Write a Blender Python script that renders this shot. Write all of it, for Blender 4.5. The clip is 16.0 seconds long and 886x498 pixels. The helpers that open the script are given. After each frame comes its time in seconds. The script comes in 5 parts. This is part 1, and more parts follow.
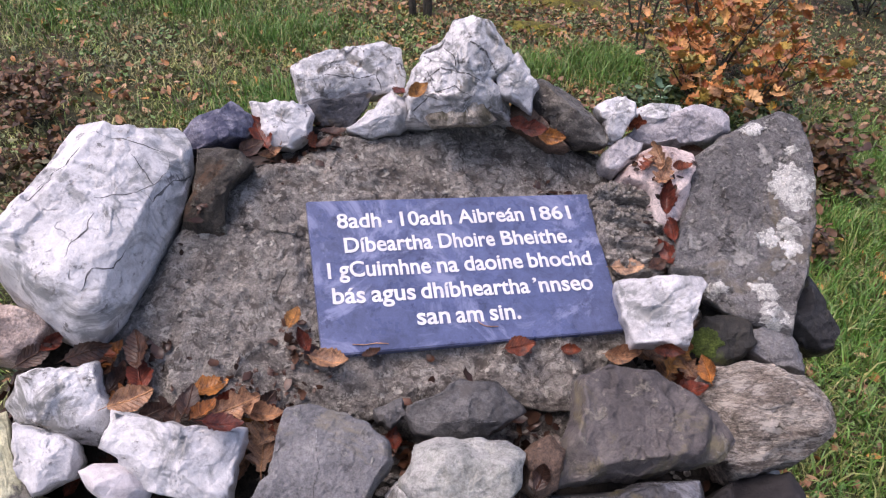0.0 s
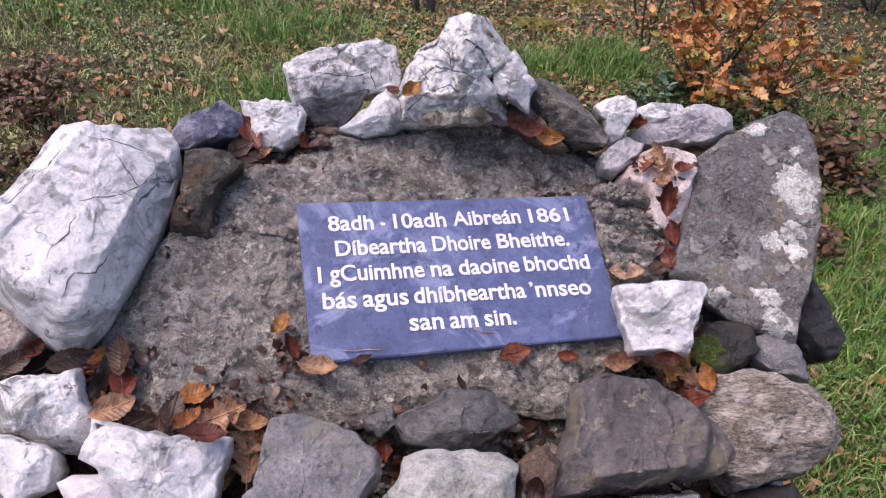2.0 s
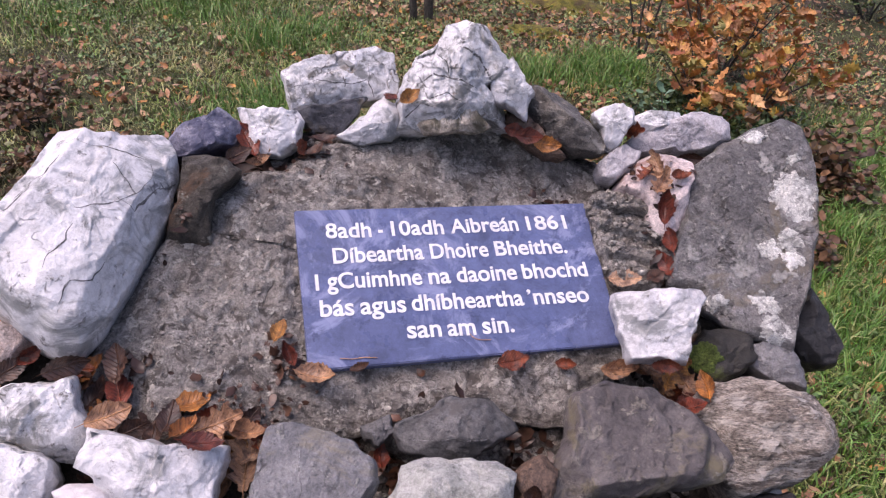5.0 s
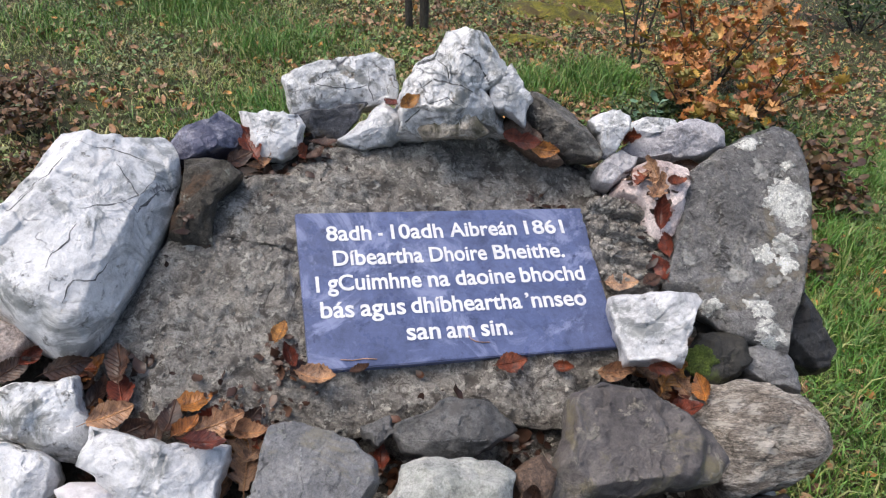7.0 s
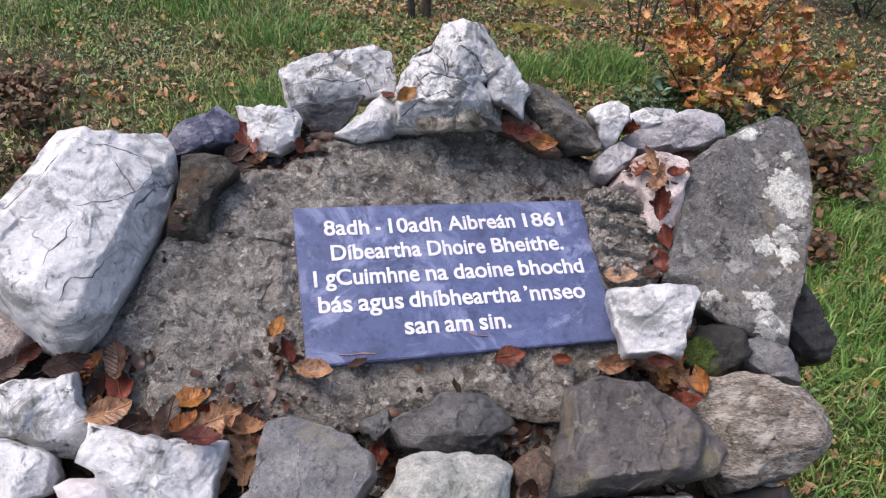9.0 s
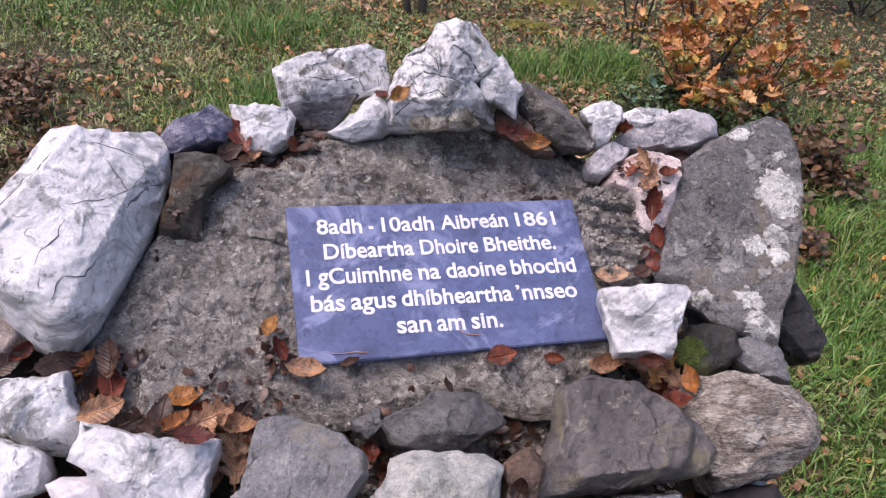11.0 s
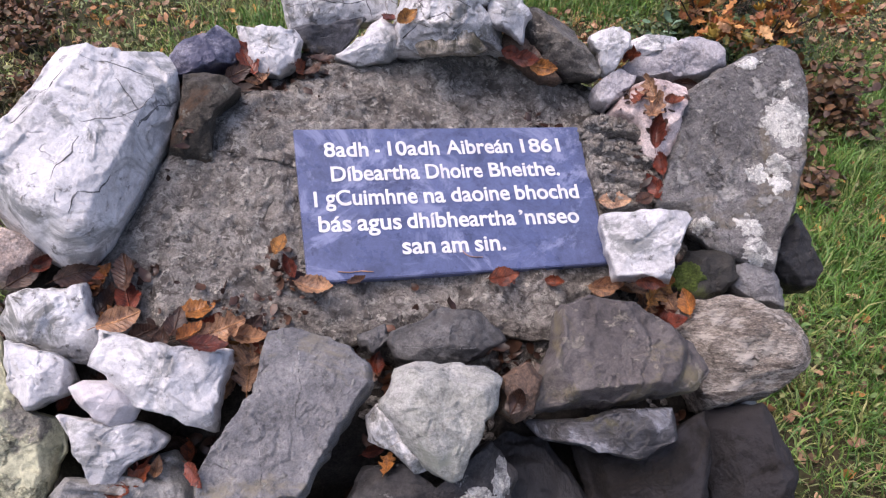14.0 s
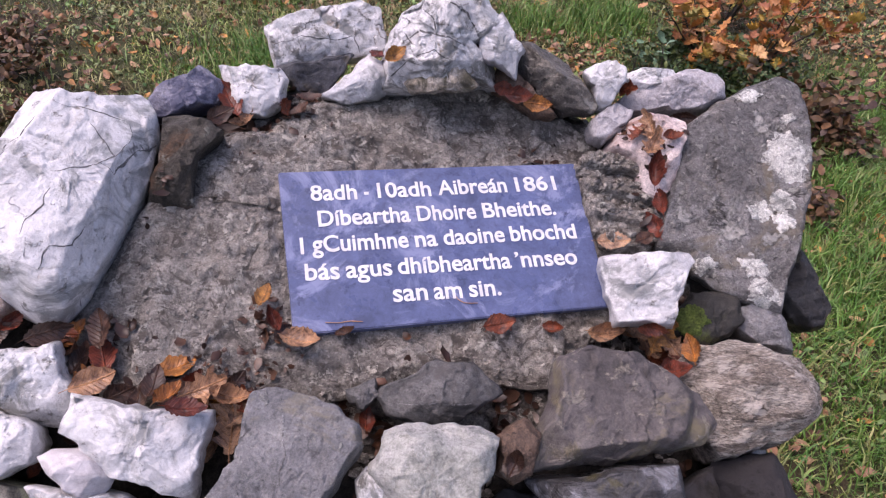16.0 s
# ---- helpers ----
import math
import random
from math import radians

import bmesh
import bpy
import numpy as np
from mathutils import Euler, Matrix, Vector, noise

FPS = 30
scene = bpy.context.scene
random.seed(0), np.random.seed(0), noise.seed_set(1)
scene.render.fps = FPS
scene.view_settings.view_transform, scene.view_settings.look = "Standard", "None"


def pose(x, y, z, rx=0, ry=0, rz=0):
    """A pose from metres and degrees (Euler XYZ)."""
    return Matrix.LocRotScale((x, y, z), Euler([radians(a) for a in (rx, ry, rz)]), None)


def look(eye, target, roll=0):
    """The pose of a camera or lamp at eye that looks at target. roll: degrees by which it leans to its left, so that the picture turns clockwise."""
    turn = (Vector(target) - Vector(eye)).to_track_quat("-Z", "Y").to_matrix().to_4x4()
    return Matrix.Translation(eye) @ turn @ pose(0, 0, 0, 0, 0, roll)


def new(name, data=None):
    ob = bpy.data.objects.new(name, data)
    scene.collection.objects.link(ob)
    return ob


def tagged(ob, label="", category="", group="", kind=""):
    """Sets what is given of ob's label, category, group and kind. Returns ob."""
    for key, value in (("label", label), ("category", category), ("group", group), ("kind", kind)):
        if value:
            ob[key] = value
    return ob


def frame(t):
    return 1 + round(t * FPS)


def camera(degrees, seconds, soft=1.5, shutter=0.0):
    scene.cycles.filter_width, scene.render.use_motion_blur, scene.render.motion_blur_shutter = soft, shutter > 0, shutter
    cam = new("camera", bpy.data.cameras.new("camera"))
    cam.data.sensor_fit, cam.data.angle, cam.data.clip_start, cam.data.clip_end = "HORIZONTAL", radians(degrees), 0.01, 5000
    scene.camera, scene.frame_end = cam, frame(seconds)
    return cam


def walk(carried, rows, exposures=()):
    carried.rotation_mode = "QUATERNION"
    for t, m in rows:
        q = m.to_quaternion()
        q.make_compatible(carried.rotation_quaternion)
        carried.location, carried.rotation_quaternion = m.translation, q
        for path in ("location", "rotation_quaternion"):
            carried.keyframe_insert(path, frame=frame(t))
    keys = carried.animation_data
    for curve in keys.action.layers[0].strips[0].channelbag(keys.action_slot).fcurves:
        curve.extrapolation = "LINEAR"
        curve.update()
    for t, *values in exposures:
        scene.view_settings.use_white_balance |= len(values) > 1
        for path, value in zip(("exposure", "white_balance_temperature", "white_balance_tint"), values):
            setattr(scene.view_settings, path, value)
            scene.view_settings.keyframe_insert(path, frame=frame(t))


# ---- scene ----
cam = camera(65.0, 16.0, soft=1.2)
PATH = [
    (0, (0.067, 0.036, 1.628), (0.007, 1.699, 0.52), 1.3),
    (0.5, (0.071, 0.041, 1.627), (0.023, 1.706, 0.519), 1.3),
    (1, (0.074, 0.051, 1.622), (0.017, 1.701, 0.493), 1.8),
    (1.5, (0.077, 0.063, 1.625), (0.009, 1.718, 0.505), 1.3),
    (2, (0.08, 0.062, 1.623), (0.007, 1.719, 0.505), 1.2),
    (2.5, (0.079, 0.061, 1.622), (0.006, 1.712, 0.495), 1.5),
    (3, (0.081, 0.064, 1.627), (0.0, 1.716, 0.501), 1.3),
    (3.5, (0.078, 0.063, 1.625), (0.01, 1.725, 0.514), 1.4),
    (6, (0.08, 0.064, 1.623), (0.016, 1.737, 0.529), 1.4),
    (6.5, (0.08, 0.058, 1.625), (0.039, 1.739, 0.541), 1.7),
    (7, (0.072, 0.051, 1.622), (0.024, 1.733, 0.542), 2.0),
    (7.5, (0.071, 0.05, 1.623), (0.025, 1.728, 0.536), 1.9),
    (8, (0.074, 0.048, 1.625), (0.027, 1.729, 0.542), 1.5),
    (8.5, (0.079, 0.056, 1.625), (0.016, 1.728, 0.528), 1.3),
    (11, (0.086, 0.056, 1.631), (0.036, 1.716, 0.516), 1.7),
    (11.5, (0.09, 0.026, 1.621), (0.057, 1.69, 0.512), 1.6),
    (12, (0.094, -0.014, 1.617), (0.046, 1.586, 0.418), 1.5),
    (12.5, (0.1, -0.042, 1.623), (0.062, 1.467, 0.311), 2.2),
    (13, (0.096, -0.044, 1.624), (0.027, 1.505, 0.361), 2.3),
    (13.5, (0.092, -0.017, 1.622), (0.043, 1.549, 0.38), 2.5),
    (14, (0.092, 0.027, 1.624), (0.029, 1.585, 0.371), 2.1),
    (14.5, (0.096, 0.063, 1.625), (0.034, 1.62, 0.371), 2.3),
    (15, (0.099, 0.079, 1.628), (0.036, 1.651, 0.392), 2.2),
    (15.5, (0.096, 0.079, 1.628), (0.025, 1.649, 0.39), 1.6),
    (16, (0.095, 0.081, 1.63), (0.037, 1.668, 0.414), 1.5),
]
# the clip's white balance drifts: violet, neutral about 7 s, violet again
EXPOSURES = [(0.0, 0.67, 6530, 25), (3.5, 0.67, 6530, 29), (6.35, 0.67, 6540, 30), (6.65, 0.67, 6500, 10), (7.9, 0.67, 6500, 11), (8.7, 0.67, 6500, 14), (10.8, 0.7, 6500, 25), (12.2, 0.78, 6500, 20), (13.2, 0.78, 6500, 20), (14.6, 0.67, 6490, 27), (16.0, 0.67, 6490, 30)]
walk(cam, [(t, look(eye, target, roll)) for t, eye, target, roll in PATH], EXPOSURES)

# ---- light: overcast autumn sky ----
world = bpy.data.worlds.new("overcast")
scene.world = world
world.use_nodes = True
wn = world.node_tree.nodes
sky = wn.new("ShaderNodeTexSky")
sky.sky_type, sky.sun_disc = "NISHITA", False
sky.sun_elevation, sky.sun_rotation = radians(67), radians(-103)
sky.air_density, sky.dust_density, sky.ozone_density = 1.0, 4.0, 1.0
world.node_tree.links.new(sky.outputs[0], wn["Background"].inputs[0])
wn["Background"].inputs[1].default_value = 0.15
sun_data = bpy.data.lights.new("sun", "SUN")
sun_data.energy, sun_data.angle, sun_data.color = 1.25, radians(45), (1.0, 0.94, 0.86)
sun = new("sun", sun_data)
sun.matrix_world = look((-2.2, 0.3, 6.5), (0, 0.8, 0.9))

# ---- materials ----
def mix_rgb(nt, a, b, fac, blend="MIX"):
    n = nt.nodes.new("ShaderNodeMix")
    n.data_type, n.blend_type = "RGBA", blend
    for sock, v in ((n.inputs[0], fac), (n.inputs[6], a), (n.inputs[7], b)):
        if isinstance(v, bpy.types.NodeSocket):
            nt.links.new(v, sock)
        else:
            sock.default_value = v if isinstance(v, (int, float)) else (*v, 1)
    return n.outputs[2]


def ramp(nt, src, stops):
    n = nt.nodes.new("ShaderNodeValToRGB")
    el = n.color_ramp.elements
    while len(el) < len(stops):
        el.new(0.5)
    for e, (p, c) in zip(el, stops):
        e.position = p
        e.color = (c, c, c, 1) if isinstance(c, (int, float)) else (*c, 1)
    nt.links.new(src, n.inputs[0])
    return n.outputs[0]


def fractal(nt, vec, scale, detail=6, rough=0.6, warp=0.0):
    n = nt.nodes.new("ShaderNodeTexNoise")
    n.inputs["Scale"].default_value, n.inputs["Detail"].default_value = scale, detail
    n.inputs["Roughness"].default_value, n.inputs["Distortion"].default_value = rough, warp
    nt.links.new(vec, n.inputs["Vector"])
    return n.outputs[0]


def maths(nt, op, a, b=0.0):
    n = nt.nodes.new("ShaderNodeMath")
    n.operation = op
    for sock, v in ((n.inputs[0], a), (n.inputs[1], b)):
        if isinstance(v, bpy.types.NodeSocket):
            nt.links.new(v, sock)
        else:
            sock.default_value = v
    return n.outputs[0]


def start(name):
    m = bpy.data.materials.new(name)
    m.use_nodes = True
    nt = m.node_tree
    co = nt.nodes.new("ShaderNodeTexCoord").outputs["Object"]
    info = nt.nodes.new("ShaderNodeObjectInfo")
    add = nt.nodes.new("ShaderNodeVectorMath")
    add.operation = "MULTIPLY_ADD"
    nt.links.new(info.outputs["Random"], add.inputs[0])
    add.inputs[1].default_value = (7, 11, 5)
    nt.links.new(co, add.inputs[2])
    return m, nt, nt.nodes["Principled BSDF"], add.outputs[0]


def relief(nt, bsdf, height, strength, dist):
    n = nt.nodes.new("ShaderNodeBump")
    n.inputs["Strength"].default_value, n.inputs["Distance"].default_value = strength, dist
    nt.links.new(height, n.inputs["Height"])
    nt.links.new(n.outputs[0], bsdf.inputs["Normal"])


def rock(name, dark, mid, light, scale=9, grain=0.5, cracks=None, blotch=None, stain_or_sheen=None, moss=None, rough=0.62, bump=0.5, stretch=None, veins=None, flecks=None):
    """Stone: three tones in drifts, grain, and optionally cracks (colour, scale, width), blotches of lichen (colour,
    scale, share), stains or painted sheen (colour, scale, share) and moss (colour, share)."""
    m, nt, bsdf, vec = start(name)
    if stretch:
        mp = nt.nodes.new("ShaderNodeMapping")
        mp.inputs["Scale"].default_value = stretch
        nt.links.new(vec, mp.inputs[0])
        vec = mp.outputs[0]
    big = fractal(nt, vec, scale, 8, 0.68, 0.4)
    fine = fractal(nt, vec, scale * 9, 6, 0.75)
    speck = fractal(nt, vec, 420, 3, 0.7)
    tone = maths(nt, "ADD", maths(nt, "MULTIPLY", big, 0.62), maths(nt, "MULTIPLY", fine, 0.38))
    col = ramp(nt, tone, ((0.36, dark), (0.5, mid), (0.63, light)))
    g = ramp(nt, speck, ((0.36, 1 - 0.5 * grain), (0.5, 1.0), (0.64, 1 + 0.45 * grain)))
    col = mix_rgb(nt, col, g, 1.0, "MULTIPLY")
    mid_grain = fractal(nt, vec, 170, 4, 0.75)
    pits = ramp(nt, mid_grain, ((0.34, 1 - 0.8 * grain), (0.46, 1.0), (0.66, 1 + 0.5 * grain)))
    col = mix_rgb(nt, col, pits, 1.0, "MULTIPLY")
    patina = fractal(nt, vec, 30, 9, 0.82, 0.5)
    col = mix_rgb(nt, col, ramp(nt, patina, ((0.36, 0.42), (0.47, 0.92), (0.66, 1.3))), min(1.0, 0.45 + grain), "MULTIPLY")
    height = maths(nt, "ADD", maths(nt, "MULTIPLY", fine, 0.6), maths(nt, "ADD", maths(nt, "MULTIPLY", speck, 0.22), maths(nt, "MULTIPLY", mid_grain, 0.3)))
    if stain_or_sheen:
        c, s, share = stain_or_sheen
        f = ramp(nt, fractal(nt, vec, s, 7, 0.7, 0.8), ((1 - share - 0.035, 0.0), (1 - share + 0.045, 0.85)))
        col = mix_rgb(nt, col, c, f)
    if flecks:
        c, s, share = flecks
        f = ramp(nt, fractal(nt, vec, s, 5, 0.72, 0.3), ((1 - share - 0.02, 0.0), (1 - share + 0.05, 0.85)))
        col = mix_rgb(nt, col, c, f)
        height = maths(nt, "ADD", height, maths(nt, "MULTIPLY", f, 0.35))
    if veins:
        # thin wandering seams, here and there, with a grey halo
        for c, s, w, part_of in veins:
            ridge = maths(nt, "ABSOLUTE", maths(nt, "SUBTRACT", fractal(nt, vec, s, 4, 0.5, 0.5), 0.5))
            gate = ramp(nt, fractal(nt, vec, s * 1.7, 4, 0.6), ((1 - part_of - 0.04, 0.0), (1 - part_of + 0.04, 1.0)))
            line = maths(nt, "MULTIPLY", ramp(nt, ridge, ((0.0, 1.0), (w * 0.4, 0.75), (w, 0.0))), gate)
            col = mix_rgb(nt, col, c, line)
            height = maths(nt, "SUBTRACT", height, maths(nt, "MULTIPLY", line, 0.25))
    specks = ramp(nt, fractal(nt, vec, 46, 8, 0.78, 0.6), ((0.36, 0.75), (0.43, 0.0)))
    col = mix_rgb(nt, col, [v * 0.45 for v in dark], maths(nt, "MULTIPLY", specks, min(1.0, 0.35 + grain)))
    if cracks:
        c, s, w = cracks
        warp = nt.nodes.new("ShaderNodeTexNoise")
        warp.inputs["Scale"].default_value, warp.inputs["Detail"].default_value = s * 1.3, 5
        nt.links.new(vec, warp.inputs["Vector"])
        mv = nt.nodes.new("ShaderNodeVectorMath")
        mv.operation = "MULTIPLY_ADD"
        nt.links.new(warp.outputs["Color"], mv.inputs[0])
        mv.inputs[1].default_value = (0.07, 0.07, 0.07)
        nt.links.new(vec, mv.inputs[2])
        vo = nt.nodes.new("ShaderNodeTexVoronoi")
        vo.feature = "DISTANCE_TO_EDGE"
        vo.inputs["Scale"].default_value = s
        nt.links.new(mv.outputs[0], vo.inputs["Vector"])
        line = ramp(nt, vo.outputs[0], ((0.0, 1.0), (w, 0.0)))
        gate = ramp(nt, fractal(nt, vec, s * 0.8, 3), ((0.52, 0.0), (0.62, 1.0)))
        line = maths(nt, "MULTIPLY", line, gate)
        col = mix_rgb(nt, col, c, maths(nt, "MULTIPLY", line, 0.8))
        height = maths(nt, "SUBTRACT", height, maths(nt, "MULTIPLY", line, 0.9))
    if blotch:
        c, s, share = blotch
        f = fractal(nt, vec, s, 3, 0.55)
        f = maths(nt, "ADD", maths(nt, "MULTIPLY", f, 0.8), maths(nt, "MULTIPLY", fractal(nt, vec, s * 9, 4, 0.7), 0.2))
        f = ramp(nt, f, ((1 - share - 0.015, 0.0), (1 - share + 0.02, 1.0)))
        lc = mix_rgb(nt, c, [v * 0.62 for v in c], ramp(nt, fractal(nt, vec, 130, 4, 0.8), ((0.42, 0.0), (0.6, 1.0))))
        col = mix_rgb(nt, col, lc, maths(nt, "MULTIPLY", f, 0.9))
        height = maths(nt, "ADD", height, maths(nt, "MULTIPLY", f, 0.5))
    if moss:
        c, share = moss
        f = ramp(nt, fractal(nt, vec, 16, 6, 0.7), ((1 - share - 0.05, 0.0), (1 - share + 0.06, 1.0)))
        col = mix_rgb(nt, col, c, f)
    nt.links.new(col, bsdf.inputs["Base Color"])
    rr = ramp(nt, fractal(nt, vec, 14, 4), ((0.35, rough - 0.16), (0.65, min(1.0, rough + 0.12))))
    nt.links.new(rr, bsdf.inputs["Roughness"])
    bsdf.inputs["Specular IOR Level"].default_value = 0.4
    relief(nt, bsdf, height, min(1.0, bump * 1.5), 0.006 if bump < 0.85 else 0.011)
    return m


QUARTZ = rock("white_quartz", (0.447, 0.447, 0.461), (0.622, 0.622, 0.627), (0.710, 0.710, 0.704), 7, 0.1, stain_or_sheen=((0.24, 0.25, 0.245), 13, 0.455), rough=0.48, bump=0.5,
              veins=(((0.14, 0.14, 0.15), 9, 0.011, 0.40), ((0.27, 0.24, 0.21), 17, 0.014, 0.37)), flecks=((0.17, 0.165, 0.155), 55, 0.375))
QUARTZ2 = rock("grey_mottled_quartz", (0.36, 0.37, 0.37), (0.66, 0.66, 0.66), (0.82, 0.815, 0.805), 9, 0.15, stain_or_sheen=((0.19, 0.195, 0.18), 18, 0.46), rough=0.52, bump=0.7,
               veins=(((0.1, 0.1, 0.11), 10, 0.013, 0.42), ((0.24, 0.2, 0.16), 16, 0.018, 0.40)), flecks=((0.13, 0.125, 0.11), 50, 0.405))
QUARTZSM = rock("smooth_quartz", (0.40, 0.37, 0.37), (0.56, 0.53, 0.54), (0.64, 0.62, 0.63), 8, 0.08, stain_or_sheen=((0.42, 0.37, 0.37), 14, 0.38), rough=0.42, bump=0.15)
BROWN = rock("brown_stone", (0.03, 0.027, 0.022), (0.075, 0.066, 0.053), (0.16, 0.145, 0.12), 12, 0.5, stain_or_sheen=((0.14, 0.08, 0.045), 13, 0.40), flecks=((0.34, 0.34, 0.29), 26, 0.38), bump=0.9)
BLUE = rock("blue_grey_stone", (0.112, 0.112, 0.150), (0.213, 0.213, 0.275), (0.375, 0.362, 0.400), 9, 0.4, stain_or_sheen=((0.07, 0.075, 0.13), 9, 0.5))
# bluish stain and underside shade of the quartz block, both put into the colour
UNDERSIDE = rock("shaded_bluish_quartz", (0.03, 0.032, 0.036), (0.065, 0.068, 0.078), (0.13, 0.135, 0.15), 12, 0.45, stain_or_sheen=((0.1, 0.085, 0.06), 12, 0.4))
GREY = rock("grey_stone", (0.193, 0.186, 0.193), (0.361, 0.348, 0.361), (0.553, 0.529, 0.529), 9, 0.35, stain_or_sheen=((0.42, 0.4, 0.4), 12, 0.4))
GREYDARK = rock("dark_grey_stone", (0.048, 0.048, 0.048), (0.089, 0.089, 0.089), (0.138, 0.134, 0.131), 10, 0.45, stain_or_sheen=((0.07, 0.065, 0.06), 11, 0.45))
FLATGREY = rock("flat_grey_stone", (0.099, 0.101, 0.106), (0.182, 0.182, 0.187), (0.275, 0.272, 0.264), 8, 0.35, flecks=((0.34, 0.34, 0.31), 60, 0.37), veins=(((0.05, 0.05, 0.05), 9, 0.008, 0.42),), stain_or_sheen=((0.22, 0.2, 0.15), 9, 0.42), bump=0.7)
GREYTOP = rock("weathered_grey_stone", (0.029, 0.027, 0.025), (0.083, 0.075, 0.065), (0.195, 0.181, 0.156), 12, 0.55, blotch=((0.3, 0.29, 0.26), 30, 0.38), flecks=((0.3, 0.28, 0.24), 90, 0.40))
PINK = rock("pinkish_stone", (0.266, 0.206, 0.194), (0.508, 0.411, 0.387), (0.750, 0.653, 0.617), 12, 0.35, stain_or_sheen=((0.25, 0.12, 0.09), 14, 0.42))
TAN = rock("tan_stone", (0.2, 0.15, 0.13), (0.4, 0.32, 0.28), (0.58, 0.5, 0.45), 11, 0.45, stain_or_sheen=((0.3, 0.17, 0.12), 9, 0.4))
TANDARK = rock("mottled_tan_stone", (0.143, 0.124, 0.095), (0.475, 0.415, 0.333), (0.998, 0.926, 0.807), 14, 0.4, stain_or_sheen=((0.07, 0.065, 0.035), 16, 0.42), flecks=((0.6, 0.58, 0.54), 40, 0.38), bump=0.8)
RUST = rock("rust_stone", (0.05, 0.035, 0.028), (0.13, 0.085, 0.06), (0.24, 0.15, 0.1), 14, 0.6, stain_or_sheen=((0.35, 0.3, 0.26), 20, 0.36))
BLACK = rock("black_stone", (0.008, 0.008, 0.009), (0.020, 0.020, 0.021), (0.042, 0.042, 0.042), 12, 0.4, stain_or_sheen=((0.16, 0.16, 0.15), 30, 0.3), rough=0.5)
DARK = rock("dark_brown_stone", (0.003, 0.002, 0.002), (0.008, 0.006, 0.005), (0.014, 0.012, 0.010), 9, 0.5, stain_or_sheen=((0.03, 0.028, 0.03), 6, 0.5), blotch=((0.4, 0.39, 0.37), 22, 0.29), rough=0.86)
DARKGREY = rock("slaty_dark_stone", (0.013, 0.013, 0.015), (0.026, 0.026, 0.028), (0.044, 0.044, 0.047), 9, 0.35, stain_or_sheen=((0.2, 0.2, 0.22), 12, 0.33), stretch=(1.5, 0.5, 1))
DARKLICHEN = rock("lichen_spotted_dark_stone", (0.018, 0.018, 0.019), (0.038, 0.036, 0.036), (0.082, 0.076, 0.071), 10, 0.5, blotch=((0.4, 0.4, 0.38), 25, 0.36))
# the pale patches paint the wet stone's sheen into its colour
WET = rock("wet_stone", (0.024, 0.024, 0.027), (0.060, 0.060, 0.063), (0.132, 0.132, 0.144), 10, 0.3, stain_or_sheen=((0.32, 0.33, 0.36), 13, 0.42), moss=((0.09, 0.08, 0.03), 0.36), rough=0.36)
MOSSY = rock("mossy_dark_stone", (0.012, 0.012, 0.010), (0.031, 0.029, 0.025), (0.058, 0.054, 0.046), 11, 0.5, moss=((0.07, 0.09, 0.02), 0.36))
LICHEN = rock("lichen_grey_stone", (0.091, 0.088, 0.086), (0.189, 0.183, 0.178), (0.305, 0.296, 0.286), 13, 0.6, blotch=((0.5, 0.49, 0.46), 22, 0.39), stain_or_sheen=((0.2, 0.17, 0.12), 7, 0.40), flecks=((0.5, 0.49, 0.45), 70, 0.42), veins=(((0.05, 0.047, 0.042), 22, 0.02, 0.45),), bump=0.95)
YLICHEN = rock("yellow_lichen_stone", (0.117, 0.113, 0.098), (0.235, 0.225, 0.186), (0.391, 0.371, 0.304), 11, 0.55, blotch=((0.62, 0.62, 0.42), 11, 0.5))
GRANITE = rock("tan_granite", (0.116, 0.092, 0.072), (0.347, 0.299, 0.250), (0.597, 0.549, 0.482), 24, 0.8, stain_or_sheen=((0.12, 0.095, 0.075), 12, 0.38), rough=0.75, bump=1.0, stretch=(0.5, 1.5, 1), flecks=((0.74, 0.68, 0.6), 55, 0.46))
BROWNSLAB = rock("brown_purple_stone", (0.053, 0.047, 0.046), (0.100, 0.089, 0.086), (0.161, 0.144, 0.127), 6, 0.3, stain_or_sheen=((0.17, 0.145, 0.085), 6, 0.43), rough=0.55, flecks=((0.27, 0.245, 0.2), 40, 0.41))
GREENWHITE = rock("greenish_white_stone", (0.173, 0.180, 0.158), (0.302, 0.310, 0.281), (0.432, 0.425, 0.403), 11, 0.35, stain_or_sheen=((0.25, 0.27, 0.22), 10, 0.42))
LAYERED = rock("layered_grey_stone", (0.130, 0.130, 0.130), (0.250, 0.250, 0.240), (0.410, 0.402, 0.380), 7, 0.4, stain_or_sheen=((0.13, 0.11, 0.09), 8, 0.42))
MORTAR = rock("grey_mortar", (0.151, 0.136, 0.120), (0.281, 0.260, 0.231), (0.443, 0.416, 0.374), 14, 0.55, stain_or_sheen=((0.085, 0.072, 0.06), 48, 0.45), rough=0.82, bump=0.95,
              flecks=((0.66, 0.63, 0.56), 70, 0.435), veins=(((0.08, 0.07, 0.06), 7, 0.007, 0.40),))
LICHENCRUST = rock("lichen_crust", (0.468, 0.468, 0.442), (0.754, 0.754, 0.702), (0.962, 0.962, 0.910), 40, 0.5, stain_or_sheen=((0.17, 0.165, 0.16), 55, 0.44), rough=0.9, bump=1.0)
YCRUST = rock("yellow_lichen_crust", (0.345, 0.356, 0.230), (0.575, 0.575, 0.402), (0.759, 0.759, 0.575), 34, 0.55, stain_or_sheen=((0.12, 0.12, 0.09), 40, 0.43), rough=0.9, bump=1.0)
